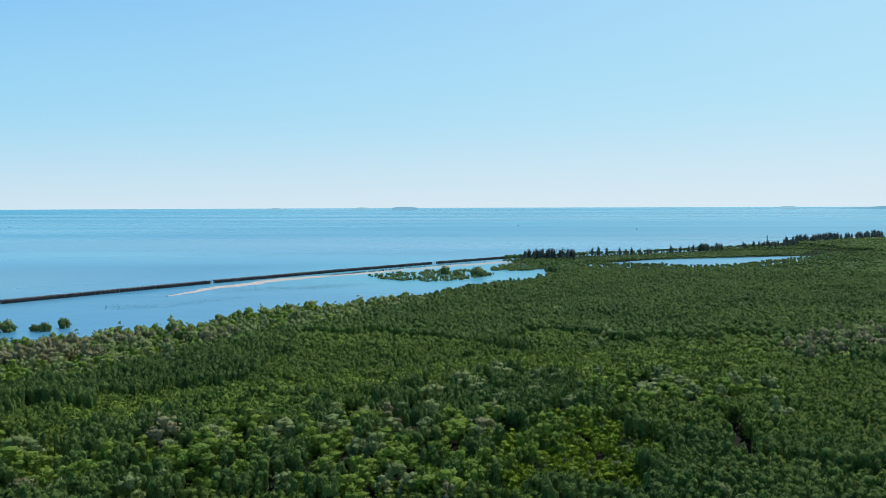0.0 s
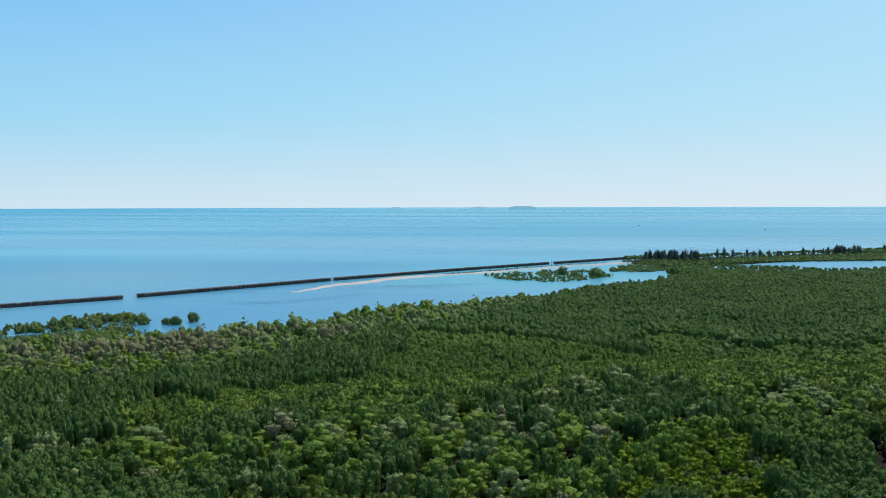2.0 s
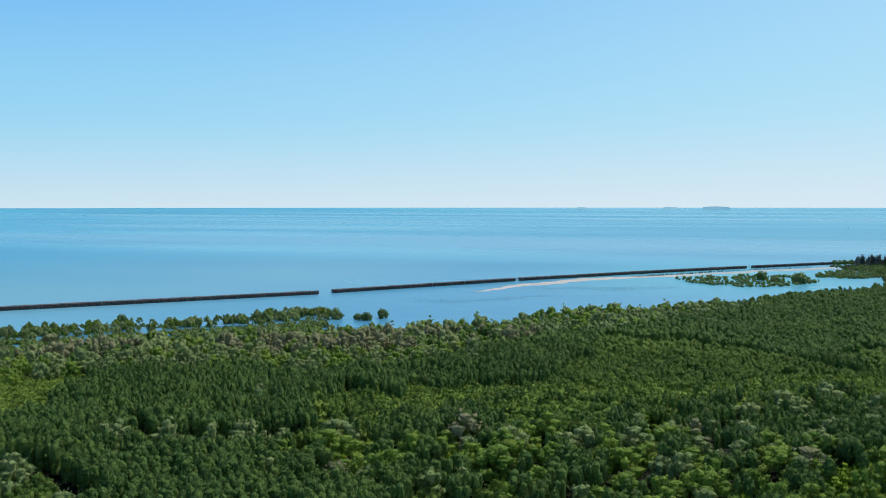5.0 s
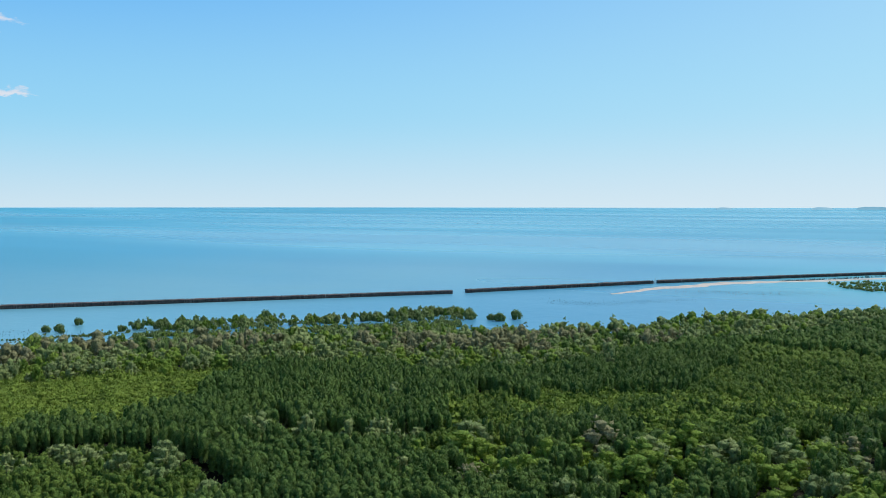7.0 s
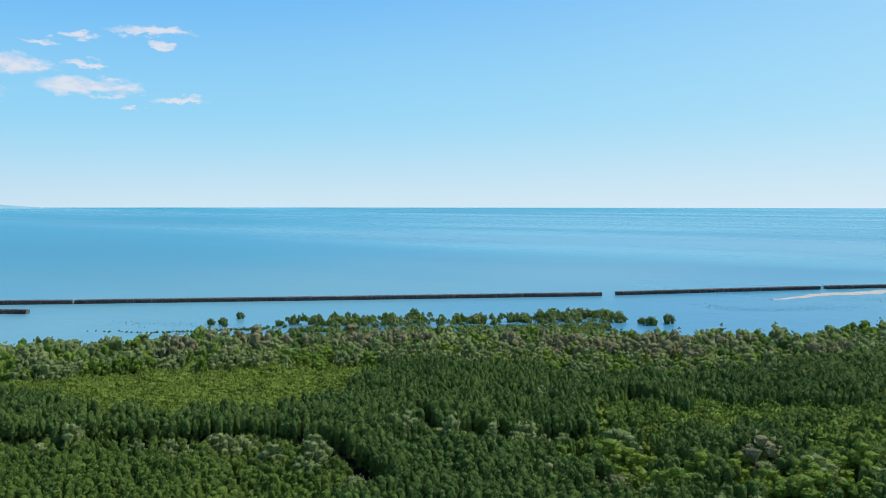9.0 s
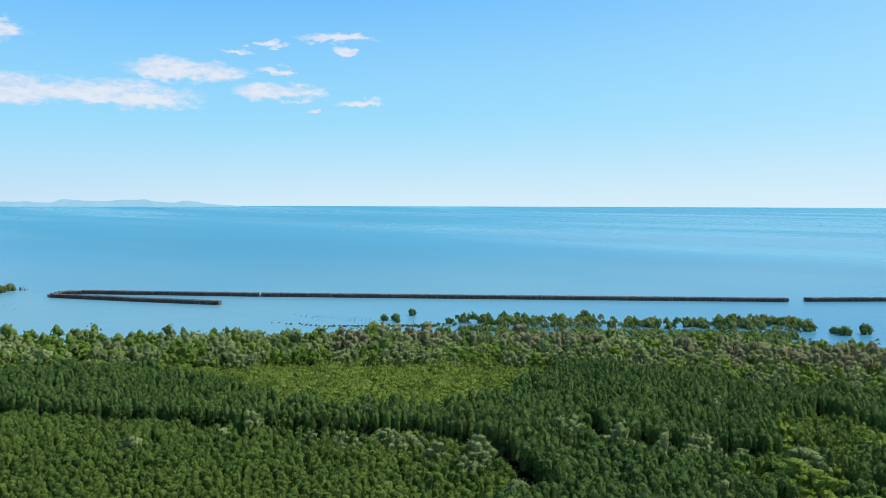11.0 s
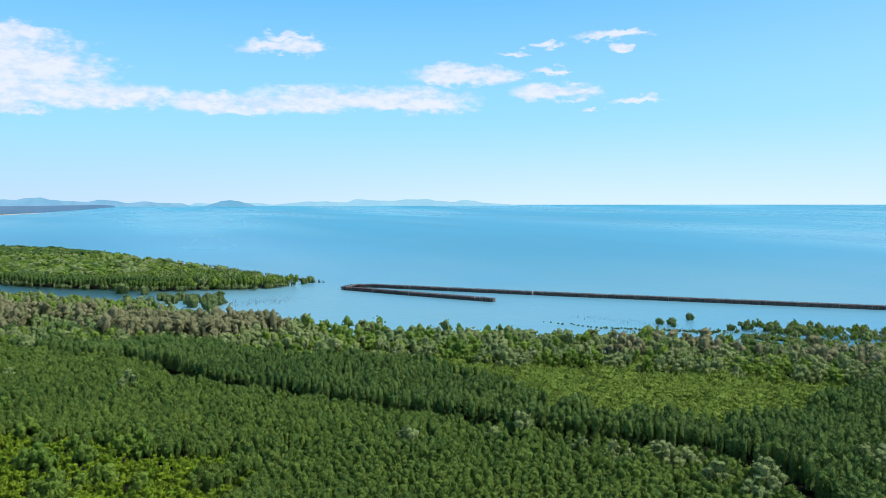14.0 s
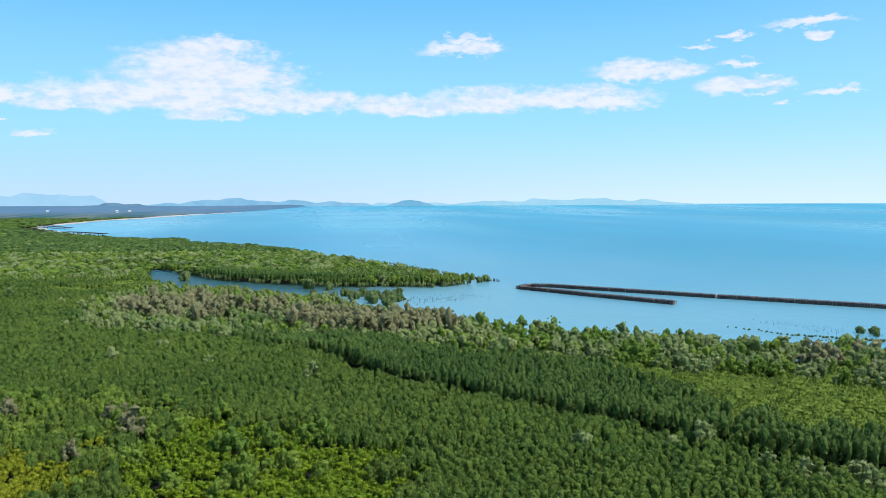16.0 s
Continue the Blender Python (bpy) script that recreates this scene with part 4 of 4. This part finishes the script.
# ring: from, to, level of detail, spacing of narrow, middling and wide crowns
for near, far, level, steps in ((68, 122, 0, (1.4, 1.55, 2.6)), (122, 205, 1, (1.4, 1.48, 2.65)), (205, 470, 2, (1.8, 2.1, 3.0)), (470, 1000, 3, (4.3, 4.3, 4.8)), (1000, 2300, 3, (14.0, 14.0, 14.0))):
    for step, family in zip(steps, (NARROW, MIDDLE, WIDE)):
        px, py = grid(HOME[0] - far, HOME[0] + far, HOME[1] - far, HOME[1] + far, step, rnd)
        dist = home_distance(px, py)
        east, west = np.degrees(np.arctan2(-px, py)), np.degrees(np.arctan2(-(px + 7), py - 12))
        ok = (dist >= near) & (dist < far) & (east > -31.5) & (west < 113.5) & (away(px, py, [(0, 0), (-7, 12)]) > 86)
        px, py, dist = px[ok], py[ok], dist[ok]
        shore = land_height(px, py) + 2.0 * wave(px, py, 7.0) + rnd.normal(0, 1.0, len(px))
        ok = (shore > -0.6) & (away(px, py, CHANNEL) > 2.0) & (away(px, py, CHANNEL_EAST) > 1.1) & (away(px, py, CHANNEL_NEAR) > 1.6)
        px, py, dist, shore = px[ok], py[ok], dist[ok], shore[ok]
        kind = stand_kind(px, py, dist, shore)
        rim = np.minimum.reduce([away(px, py, line) for line in (CHANNEL, CHANNEL_EAST, CHANNEL_NEAR)]) < 4.0
        rim |= (shore < 6) | (away(px, py, YOUNG, True) < 4) | (away(px, py, BRIGHT, True) < 5) | (away(px, py, GLADE, True) < 5) | (away(px, py, MIXED, True) < 4)
        tall = rnd.uniform(0.93, 1.07, len(px)) * (1 + 0.12 * wave(px, py, 16.0, 3.0) + 0.10 * wave(px, py, 4.5, 8.0))
        low = (px < -255) & (py < 75) & (shore < 40) & ~inside(px, py, SPIT)
        tall = np.where((px > -232) & inside(px, py, BELT + COAST_NEAR + CREEK_NEAR[:13]) & ~inside(px, py, YOUNG), tall * 0.98, tall)
        tall = np.where(low, tall * 0.82, tall) * np.where((py > 460) & (px < 340) & (away(px, py, POOL, True) < 60), 0.5, np.where(py > 430, 0.8, 1.0))
        tall = np.where((py > 540) & (px < 330) & (py > 520 + 0.42 * px), tall * 0.6, tall)
        tall = np.where(inside(px, py, SPIT), tall * 0.86, tall)
        tall = np.where(away(px, py, CREEK_NEAR[5:]) < 20, tall * 1.12, tall)
        tall = np.where((dist > 900) & (away(px, py, COAST_WEST[7:]) < 45), tall * 0.4, tall)
        tall = np.where((family is WIDE) & (dist < 420), tall * rnd.uniform(0.86, 1.16, len(px)), tall)
        tall = np.where((kind == "light") & inside(px, py, OPEN_CANOPY), tall * 1.22, tall)
        tall = np.where(kind == "light", tall * (1 + 0.15 * wave(px, py, 5.5, 5.0)), tall)
        old = (inside(px, py, MIXED) | inside(px, py, GROVE) | inside(px, py, DARK_ROW)) & (family is WIDE)
        tall = np.where((kind == "brown") & (px < -230), tall * 1.3, tall)
        for k in family:
            at = np.nonzero((kind == k) & ~(old & (rnd.uniform(0, 1, len(px)) < 0.5)))[0]
            scale = max(1.0, 1.08 * step / APART[k]) * tall * np.where(old, rnd.uniform(1.15, 1.7, len(px)), 1.0)
            if level == 0 and k in SINGLE:
                order = at[np.argsort(dist[at])]
                take = order[: SINGLE[k]]
                singles += [(k, px[i], py[i], tall[i]) for i in take]
                at = np.setdiff1d(at, take)
            for edge in (True, False):
                sel = at[(rim[at] | (k in WIDE)) == edge]
                if len(sel):
                    stands[k].put(k, level, np.stack([px[sel], py[sel], np.full(len(sel), 0.2)], 1), scale[sel], rnd, tall[sel], edge)

# the forest goes on, more simply built, below and behind the flight
px, py = grid(-150, 150, -130, 130, 3.6, rnd)
dist, bearing = home_distance(px, py), np.degrees(np.arctan2(-px, py))
ok = (dist < 128) & (land_height(px, py) > 0) & ((dist < 68) | (away(px, py, [(0, 0), (-7, 12)]) <= 86) | ((np.degrees(np.arctan2(-px, py)) <= -31.5) | (np.degrees(np.arctan2(-(px + 7), py - 12)) >= 113.5)))
ok &= away(px, py, [(0, 0), (-7, 12)]) > 40
px, py = px[ok], py[ok]
stands["plant"].put("plant", 2, np.stack([px, py, np.full(len(px), 0.2)], 1), np.full(len(px), 2.5), rnd, rnd.uniform(0.85, 1.0, len(px)), False)
px, py = grid(-50, 45, -45, 55, 2.0, rnd)
ok = away(px, py, [(0, 0), (-7, 12)]) <= 40
px, py = px[ok], py[ok]
stands["plant"].put("plant", 0, np.stack([px, py, np.full(len(px), 0.2)], 1), rnd.uniform(1.2, 1.7, len(px)), rnd, rnd.uniform(0.82, 1.08, len(px)), False)

# bushes standing in the shallows: the outer strip, the islets behind the sandbar, the mangrove band below the casuarinas
STRIP_NEAR = [(-221, 176), (-208, 186), (-196, 193), (-187, 203), (-178, 213), (-168, 226), (-157, 238), (-149, 248), (-138, 260)]
STRIP_OUT = STRIP_NEAR + [(-137, 266), (-150, 275), (-160, 270), (-165, 260), (-167, 249), (-176, 237), (-188, 228), (-198, 221), (-207, 212), (-218, 204), (-222, 190)]
SHALLOWS = [(-178, 166), (-163, 178), (-152, 186), (-141, 198), (-120, 217), (-128, 238), (-138, 258), (-150, 246), (-168, 225), (-187, 202), (-197, 192), (-212, 182), (-200, 172)]
ISLETS = [(-43.7, 472.6), (-27.8, 442.2), (-1.0, 433.9), (15.0, 450.9), (30.0, 477.9), (19.0, 509.9), (-8.1, 506.0)]
BANK = [(28.0, 507.9), (40.0, 498.9), (62.0, 513.9), (85.0, 551.9), (100.0, 591.9), (62.0, 601.9), (46.0, 561.9), (32.0, 531.9)]
for outline, step, kinds, level, size, hole in ((STRIP_OUT, 2.0, ("bush", "pale", "broad"), 1, 0.92, 0.2), (SHALLOWS, 1.5, ("bush", "bush", "light"), 1, 0.5, 0.12), (ISLETS, 2.5, ("bush", "bush", "light"), 1, 0.5, 0.35), (BANK, 3.0, ("bush", "bush", "broad"), 1, 0.6, -0.6)):
    ox, oy = [p[0] for p in outline], [p[1] for p in outline]
    px, py = grid(min(ox), max(ox), min(oy), max(oy), step, rnd)
    ok = inside(px, py, outline) & (wave(px, py, 5.0, 6.0) > hole - 0.5)
    px, py = px[ok], py[ok]
    which = rnd.randint(0, 3, len(px))
    # knee-high seedlings along the sheltered side of the strip, grown trees on its seaward side
    grown = np.clip(away(px, py, STRIP_NEAR) / 9.0, 0.3, 1.0) if outline is STRIP_OUT else np.ones(len(px))
    for i, k in enumerate(kinds):
        at = np.nonzero(which == i)[0]
        stands[k].put(k, level, np.stack([px[at], py[at], np.full(len(at), -0.3)], 1), grown[at] * size * (3.4 / SHAPE[k][0]) ** 0.75 * rnd.uniform(0.55, 1.25, len(at)), rnd)

# low fringe between the pool and the sea
FRINGE = [(92.0, 559.9), (110.0, 571.9), (133.0, 591.9), (170.0, 607.9), (216.0, 619.9), (276.0, 641.9), (309.9, 699.9), (299.9, 734.9), (240.0, 699.9), (200.0, 667.9), (150.0, 647.9), (104.0, 599.9)]
px, py = grid(90, 312, 558, 738, 3.2, rnd)
ok = inside(px, py, FRINGE)
px, py = px[ok], py[ok]
which = rnd.randint(0, 2, len(px))
for i, k in enumerate(("bush", "tall")):
    at = np.nonzero(which == i)[0]
    stands[k].put(k, 2, np.stack([px[at], py[at], np.full(len(at), 0.1)], 1), np.full(len(at), (1.2, 2.4)[i]), rnd, (0.6, 0.26)[i] * rnd.uniform(0.7, 1.3, len(at)), True)

STAND_NAMES = {
    "plant": ("mangrove_plantation", "dense dark green mangrove plantation of slender rounded trees"), "tall": ("tall_mangrove_forest", "taller dark green mangrove stand beyond the channel"),
    "light": ("young_mangrove_stand", "low light green young mangroves in a closed canopy"), "pale": ("pale_mangrove_belt", "broad pale grey-green mangroves along the shore"),
    "brown": ("browned_tree_belt", "brownish half-bare trees in the shore belt"), "lump": ("bright_shrub_thicket", "bright yellow-green rounded mangrove shrubs"),
    "broad": ("broadleaf_grove", "light green broad-crowned trees among the mangroves"), "bush": ("shore_bushes", "low green mangrove bushes standing in the shallows"),
    "yellow": ("yellow_shrub_patch", "yellowed low shrub patch in the mangroves"),
}
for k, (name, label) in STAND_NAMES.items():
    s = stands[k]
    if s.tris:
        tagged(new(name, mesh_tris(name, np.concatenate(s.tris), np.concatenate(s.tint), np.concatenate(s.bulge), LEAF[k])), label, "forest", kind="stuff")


def trunk_mesh(name, height, radius, limbs, seed):
    """A tapered, slightly bent stem with a few limbs."""
    r = random.Random(seed)
    verts, faces = [], []

    def stem(a, b, r0, r1, rings=4):
        base = len(verts)
        for i in range(rings):
            u = i / (rings - 1)
            w = 0.08 * height * math.sin(u * 3.0) * 0.3
            c = [a[k] + (b[k] - a[k]) * u for k in range(3)]
            q = r0 + (r1 - r0) * u
            verts.extend((c[0] + w + q * math.cos(k * 1.2566), c[1] + q * math.sin(k * 1.2566), c[2]) for k in range(5))
        for i in range(rings - 1):
            faces.extend((base + i * 5 + k, base + i * 5 + (k + 1) % 5, base + i * 5 + 5 + (k + 1) % 5, base + i * 5 + 5 + k) for k in range(5))

    stem((0, 0, -0.4), (0, 0, height), radius, radius * 0.3)
    for i in range(limbs):
        a, z = i * 2.4 + r.uniform(-0.3, 0.3), height * r.uniform(0.35, 0.75)
        stem((0, 0, z), (math.cos(a) * height * 0.22, math.sin(a) * height * 0.22, z + height * 0.2), radius * 0.45, radius * 0.15, 3)
    return mesh_from(name, verts, faces, BARK, True)


KIND_NAME = {"plant": ("mangrove_tree", "slender dark green planted mangrove with a rounded crown", "planted mangroves"), "tall": ("mangrove_tree", "tall dark green mangrove with a narrow crown", "tall mangroves"),
             "lump": ("mangrove_shrub", "bright yellow-green rounded mangrove shrub", "bright shrubs"), "pale": ("mangrove_tree", "broad pale grey-green mangrove with a lobed crown", "pale mangroves"),
             "bush": ("mangrove_shrub", "light green bushy mangrove standing in shallow water", "bushes in the water"), "needle": ("casuarina_tree", "dark feathery casuarina with a pointed crown", "casuarinas by the sea"),
             "brown": ("bare_tree", "brownish half-bare tree", "browned trees")}
PROTO = {}


def prototype(kind, k, n, size):
    """Crown and trunk meshes shared by all trees of one pattern."""
    key = (kind, k, n)
    if key not in PROTO:
        tri, bulge = crown(kind, n, size, 900 + 13 * k + n, 1 if kind == "needle" else 0, True)
        me = mesh_tris("crown", tri, np.full(len(tri), (k % 5) / 5), bulge, LEAF[kind])
        h = {"plant": 3.6, "tall": 4.8, "lump": 1.8, "pale": 4.0, "bush": 1.3, "needle": 8.6, "brown": 5.2}[kind]
        PROTO[key] = me, trunk_mesh("trunk", h, 0.03 * h ** 0.8 + 0.03, 2 if kind == "needle" else 5, k)
    return PROTO[key]


def tree(kind, x, y, z, scale, turn, k, n=420, size=0.4, label="", group=""):
    name, text, many = KIND_NAME[kind]
    thing = tagged(new(name), label or text, "tree" if "tree" in name else "shrub", group or many)
    thing.matrix_basis = Matrix.LocRotScale((x, y, z), Euler((0, 0, turn)), (scale, scale, scale))
    c, t = prototype(kind, k, n, size)
    part("crown", c, thing)
    part("trunk", t, thing)
    return thing


r2 = random.Random(11)
for i, (k, x, y, s) in enumerate(singles):
    tree(k, float(x), float(y), 0.2, float(s), r2.uniform(0, 6.28), i % 8, int((50 if k in NARROW else 38) * BIG[k]), 0.19)

# single bushes off the shore
for x, y, s in ((-139.8, 266.4, 1.5), (-131.7, 267.3, 0.9), (-127.6, 266.1, 1.2), (-125.0, 273.7, 1.35), (-245.5, 187.3, 1.0), (-238.3, 174.9, 1.0), (-240.4, 171.9, 0.9), (-234.2, 172.9, 0.7),
                (-202.9, 231.6, 1.2), (-416.6, 86.2, 1.3), (-422.8, 90.3, 1.4), (-401.5, 2.5, 2.0), (-394.3, 11.8, 1.6), (-453.1, -61.6, 2.0), (-373.7, 26.3, 1.2), (-355.1, 22.2, 1.6),
                (-340.6, 29.4, 1.9), (-332.4, 35.7, 1.8), (-323.1, 34.6, 1.4), (-344.7, 13.9, 1.7), (-367.4, 5.6, 1.2), (1.0, 480.9, 1.9), (19.0, 465.9, 2.2), (8.0, 469.9, 1.2)):
    tree("bush", x, y, -0.15, s, r2.uniform(0, 6.28), r2.randrange(4), 110, 0.24, "bushy green mangrove standing alone in shallow water", "bushes in the water")

for i in range(26):
    u = r2.random()
    tree("bush", -345 - 24 * u + r2.gauss(0, 5), 40 - 16 * u + r2.gauss(0, 4), -0.15, r2.uniform(0.5, 1.5), r2.uniform(0, 6.28), r2.randrange(4), 90, 0.3, "rounded green mangrove bush in a huddle at the creek mouth", "bushes at the creek mouth")

# thin line of seedlings in the shallows off the shore belt, closing up towards the strip
ROW = [(-258, 138), (-240, 149), (-233, 158), (-226, 169), (-219, 177)]
for i in range(84):
    u = (i / 83) ** 0.75 * 4
    j = min(3, int(u))
    x, y = ROW[j][0] + (ROW[j + 1][0] - ROW[j][0]) * (u - j), ROW[j][1] + (ROW[j + 1][1] - ROW[j][1]) * (u - j)
    tree("bush", x + r2.gauss(0, 0.8), y + r2.gauss(0, 0.8), -0.1, r2.uniform(0.13, 0.22) + 0.04 * u, r2.uniform(0, 6.28), r2.randrange(4), 40, 0.36, "small mangrove seedling bush in a line off the shore", "seedling bushes in the water")

# row of casuarinas on the seaward bank
for line, n, deep in (([(58, 606), (69, 609), (83, 612), (98, 618)], 34, 4), ([(212, 691), (224, 699), (236, 705)], 16, 3), ([(256, 720), (282, 737), (305, 750), (322, 763)], 34, 4)):
    for i in range(n):
        j = r2.randrange(len(line) - 1)
        u = r2.random()
        x, y = line[j][0] + (line[j + 1][0] - line[j][0]) * u, line[j][1] + (line[j + 1][1] - line[j][1]) * u
        tree("needle", x + r2.uniform(-1.5, 1.5), y + r2.uniform(-deep, deep), 0.2, r2.uniform(0.65, 1.0), r2.uniform(0, 6.28), i % 5, 100, 0.5)
for i, x in enumerate((115.8, 120.8, 127.2, 137.2, 142, 146.5, 153.7, 160.5, 163, 168, 182, 190.8, 199.4, 203.7, 239)):
    y = 649 + max(0.0, x - 150) * 0.58
    tree("needle", x, y, 0.2, r2.uniform(0.6, 0.95), r2.uniform(0, 6.28), i % 5, 100, 0.5)
for i in range(84):
    u = r2.random()
    tree("needle", 328 + 160 * u + r2.uniform(-8, 8), 785 + 140 * u + r2.uniform(-12, 12), 0.3, r2.uniform(0.95, 1.35), r2.uniform(0, 6.28), i % 5, 100, 0.5, "dark purplish casuarina in a dense grove by the sea", "casuarina grove")


# ---------------------------------------------------------------- small things
def stakes(name, n, spot, h, label, seed, thick=0.05):
    r = random.Random(seed)
    verts, faces = [], []
    for _ in range(n):
        x, y = spot(r)
        b, hh, lx, ly = len(verts), h * r.uniform(0.4, 1.2), r.uniform(-0.3, 0.3), r.uniform(-0.3, 0.3)
        verts += [(x + thick, y, -0.5), (x - thick, y + thick, -0.5), (x - thick, y - thick, -0.5), (x + lx, y + ly, hh)]
        faces += [(b, b + 1, b + 3), (b + 1, b + 2, b + 3), (b + 2, b, b + 3)]
    return tagged(new(name, mesh_from(name, verts, faces, BARK)), label, "stakes", kind="stuff")


def along(line, spread):
    def spot(r):
        i = r.randrange(len(line) - 1)
        u = r.random()
        return line[i][0] + (line[i + 1][0] - line[i][0]) * u + r.gauss(0, spread), line[i][1] + (line[i + 1][1] - line[i][1]) * u + r.gauss(0, spread)
    return spot


stakes("dead_stakes", 420, along([(-136, 331), (-121, 327), (-110, 335), (-100, 350), (-88, 365)], 4), 0.55, "thin dead mangrove stakes poking out of shallow water", 1, 0.08)
stakes("dead_stakes", 700, along([(-98, 388), (-86, 404), (-68, 402), (-57, 410), (-43, 424)], 6), 0.55, "thin dead seedling stakes in the lagoon", 2, 0.08)
stakes("dead_stakes", 520, along([(-65, 474), (-56, 485), (-46, 498), (-36, 511), (-25, 529), (0, 556), (30, 584)], 1.0), 1.2, "dark broken poles standing along the sandbar", 3, 0.17)
stakes("dead_stakes", 200, along([(-265, 156), (-237, 169), (-217, 175)], 4), 0.7, "thin dead mangrove stakes off the forest edge", 4, 0.07)
stakes("dead_stakes", 230, along([(-350, 44), (-344, 57), (-366, 70)], 6), 0.9, "thin dead mangrove stakes in the creek mouth", 5, 0.08)
stakes("old_pole_row", 300, along([(-553, 51), (-509, 64), (-478, 75), (-451, 82), (-433, 90), (-420, 96)], 0.7), 1.7, "old broken brown pole row off the mangrove spit", 6, 0.2)


def boat(x, y, turn, l=2.6):
    thing = tagged(new("boat"), "small dark fishing boat on the open sea", "boat", "boats at sea")
    thing.matrix_basis = pose(x, y, 0, 0, 0, turn)
    verts, faces = [], []
    for i in range(9):
        u = i / 8 * 2 - 1
        w, sheer = 0.9 * (1 - abs(u) ** 2.5) + 0.03, 0.7 + 0.7 * u * u
        verts += [(u * l / 2, -w, sheer), (u * l / 2, -w * 0.7, -0.1), (u * l / 2, w * 0.7, -0.1), (u * l / 2, w, sheer)]
    for i in range(8):
        faces += [(i * 4 + k, i * 4 + k + 1, i * 4 + k + 5, i * 4 + k + 4) for k in range(3)] + [(i * 4 + 3, i * 4, i * 4 + 4, i * 4 + 7)]
    part("hull", mesh_from("hull", verts, faces, HULL, True), thing)
    bm = bmesh.new()
    bmesh.ops.create_cube(bm, size=1, matrix=Matrix.Translation((-l * 0.15, 0, 1.1)) @ Matrix.Diagonal((l * 0.25, 1.1, 1.2, 1)))
    bmesh.ops.bevel(bm, geom=bm.edges[:], offset=0.12, segments=1, affect="EDGES")
    me = bpy.data.meshes.new("cabin")
    bm.to_mesh(me)
    me.materials.append(HULL)
    part("cabin", me, thing)
    return thing


for x, y, a in ((309.9, 1338.8, 20), (-819.3, 1581.2, 70), (141.0, 1570.7, 0)):
    boat(x, y, a)


def beacon(x, y):
    thing = tagged(new("beacon_tower"), "slim dark channel beacon standing in the sea", "beacon")
    verts, faces = [], []
    prof = ((-1, 1.1), (1.2, 1.0), (1.3, 0.5), (5.0, 0.35), (5.1, 0.8), (5.5, 0.8), (5.6, 0.3), (7.6, 0.25))
    for z, r in prof:
        verts += [(x + r * math.cos(k * math.pi / 4), y + r * math.sin(k * math.pi / 4), z) for k in range(8)]
    faces = [(a * 8 + k, a * 8 + (k + 1) % 8, a * 8 + 8 + (k + 1) % 8, a * 8 + 8 + k) for a in range(len(prof) - 1) for k in range(8)]
    part("tower", mesh_from("tower", verts, faces, HULL), thing)
    return thing


beacon(336.9, 868.9)


def pier(a, b, label):
    thing = tagged(new("jetty"), label, "jetty", "jetties")
    l = math.hypot(b[0] - a[0], b[1] - a[1])
    tx, ty = (b[0] - a[0]) / l, (b[1] - a[1]) / l
    verts, faces = [], []
    for s, o, z in ((0, -4, 3.0), (0, 4, 3.0), (l, 4, 3.0), (l, -4, 3.0), (0, -4, 2.2), (0, 4, 2.2), (l, 4, 2.2), (l, -4, 2.2)):
        verts.append((a[0] + tx * s - ty * o, a[1] + ty * s + tx * o, z))
    faces = [(0, 1, 2, 3), (7, 6, 5, 4), (0, 3, 7, 4), (1, 5, 6, 2), (0, 4, 5, 1), (3, 2, 6, 7)]
    part("deck", mesh_from("deck", verts, faces, BAMBOO), thing)
    for i in range(1, 9):
        x, y = a[0] + tx * l * i / 8.5, a[1] + ty * l * i / 8.5
        v = [(x + dx, y + dy, z) for z in (-1, 2.2) for dx, dy in ((0.5, 0), (0, 0.5), (-0.5, 0), (0, -0.5))]
        part("pile", mesh_from("pile", v, [(k, (k + 1) % 4, 4 + (k + 1) % 4, 4 + k) for k in range(4)], BAMBOO), thing)


pier((-1521.4, -477.3), (-1371.8, -387.3), "dark timber jetty running out from the far beach")
pier((-1172, -329), (-1092, -264), "dark timber jetty below the mangrove shore")


def shed(x, y, w, d, h, label):
    thing = tagged(new("building"), label, "building", "white buildings by the bay")
    thing.matrix_basis = pose(x, y, 9.5, 0, 0, 20)
    part("wall", mesh_from("wall", [(sx * w, sy * d, z) for z in (0, h) for sx, sy in ((-1, -1), (1, -1), (1, 1), (-1, 1))], [(k, (k + 1) % 4, 4 + (k + 1) % 4, 4 + k) for k in range(4)], CONCRETE), thing)
    part("roof", mesh_from("roof", [(-w - 1, -d - 1, h), (w + 1, -d - 1, h), (w + 1, d + 1, h), (-w - 1, d + 1, h), (-w, 0, h * 1.35), (w, 0, h * 1.35)], [(0, 1, 5, 4), (2, 3, 4, 5), (0, 4, 3), (1, 2, 5), (0, 3, 2, 1)], CONCRETE), thing)


for x, y, w, label in ((-2880, -680, 10, "small white building near the far beach"), (-2945, -655, 6, "tiny white building near the far beach"), (-3080, -960, 8, "tiny white building behind the far trees")):
    shed(x, y, w, 5, 5.0, label)
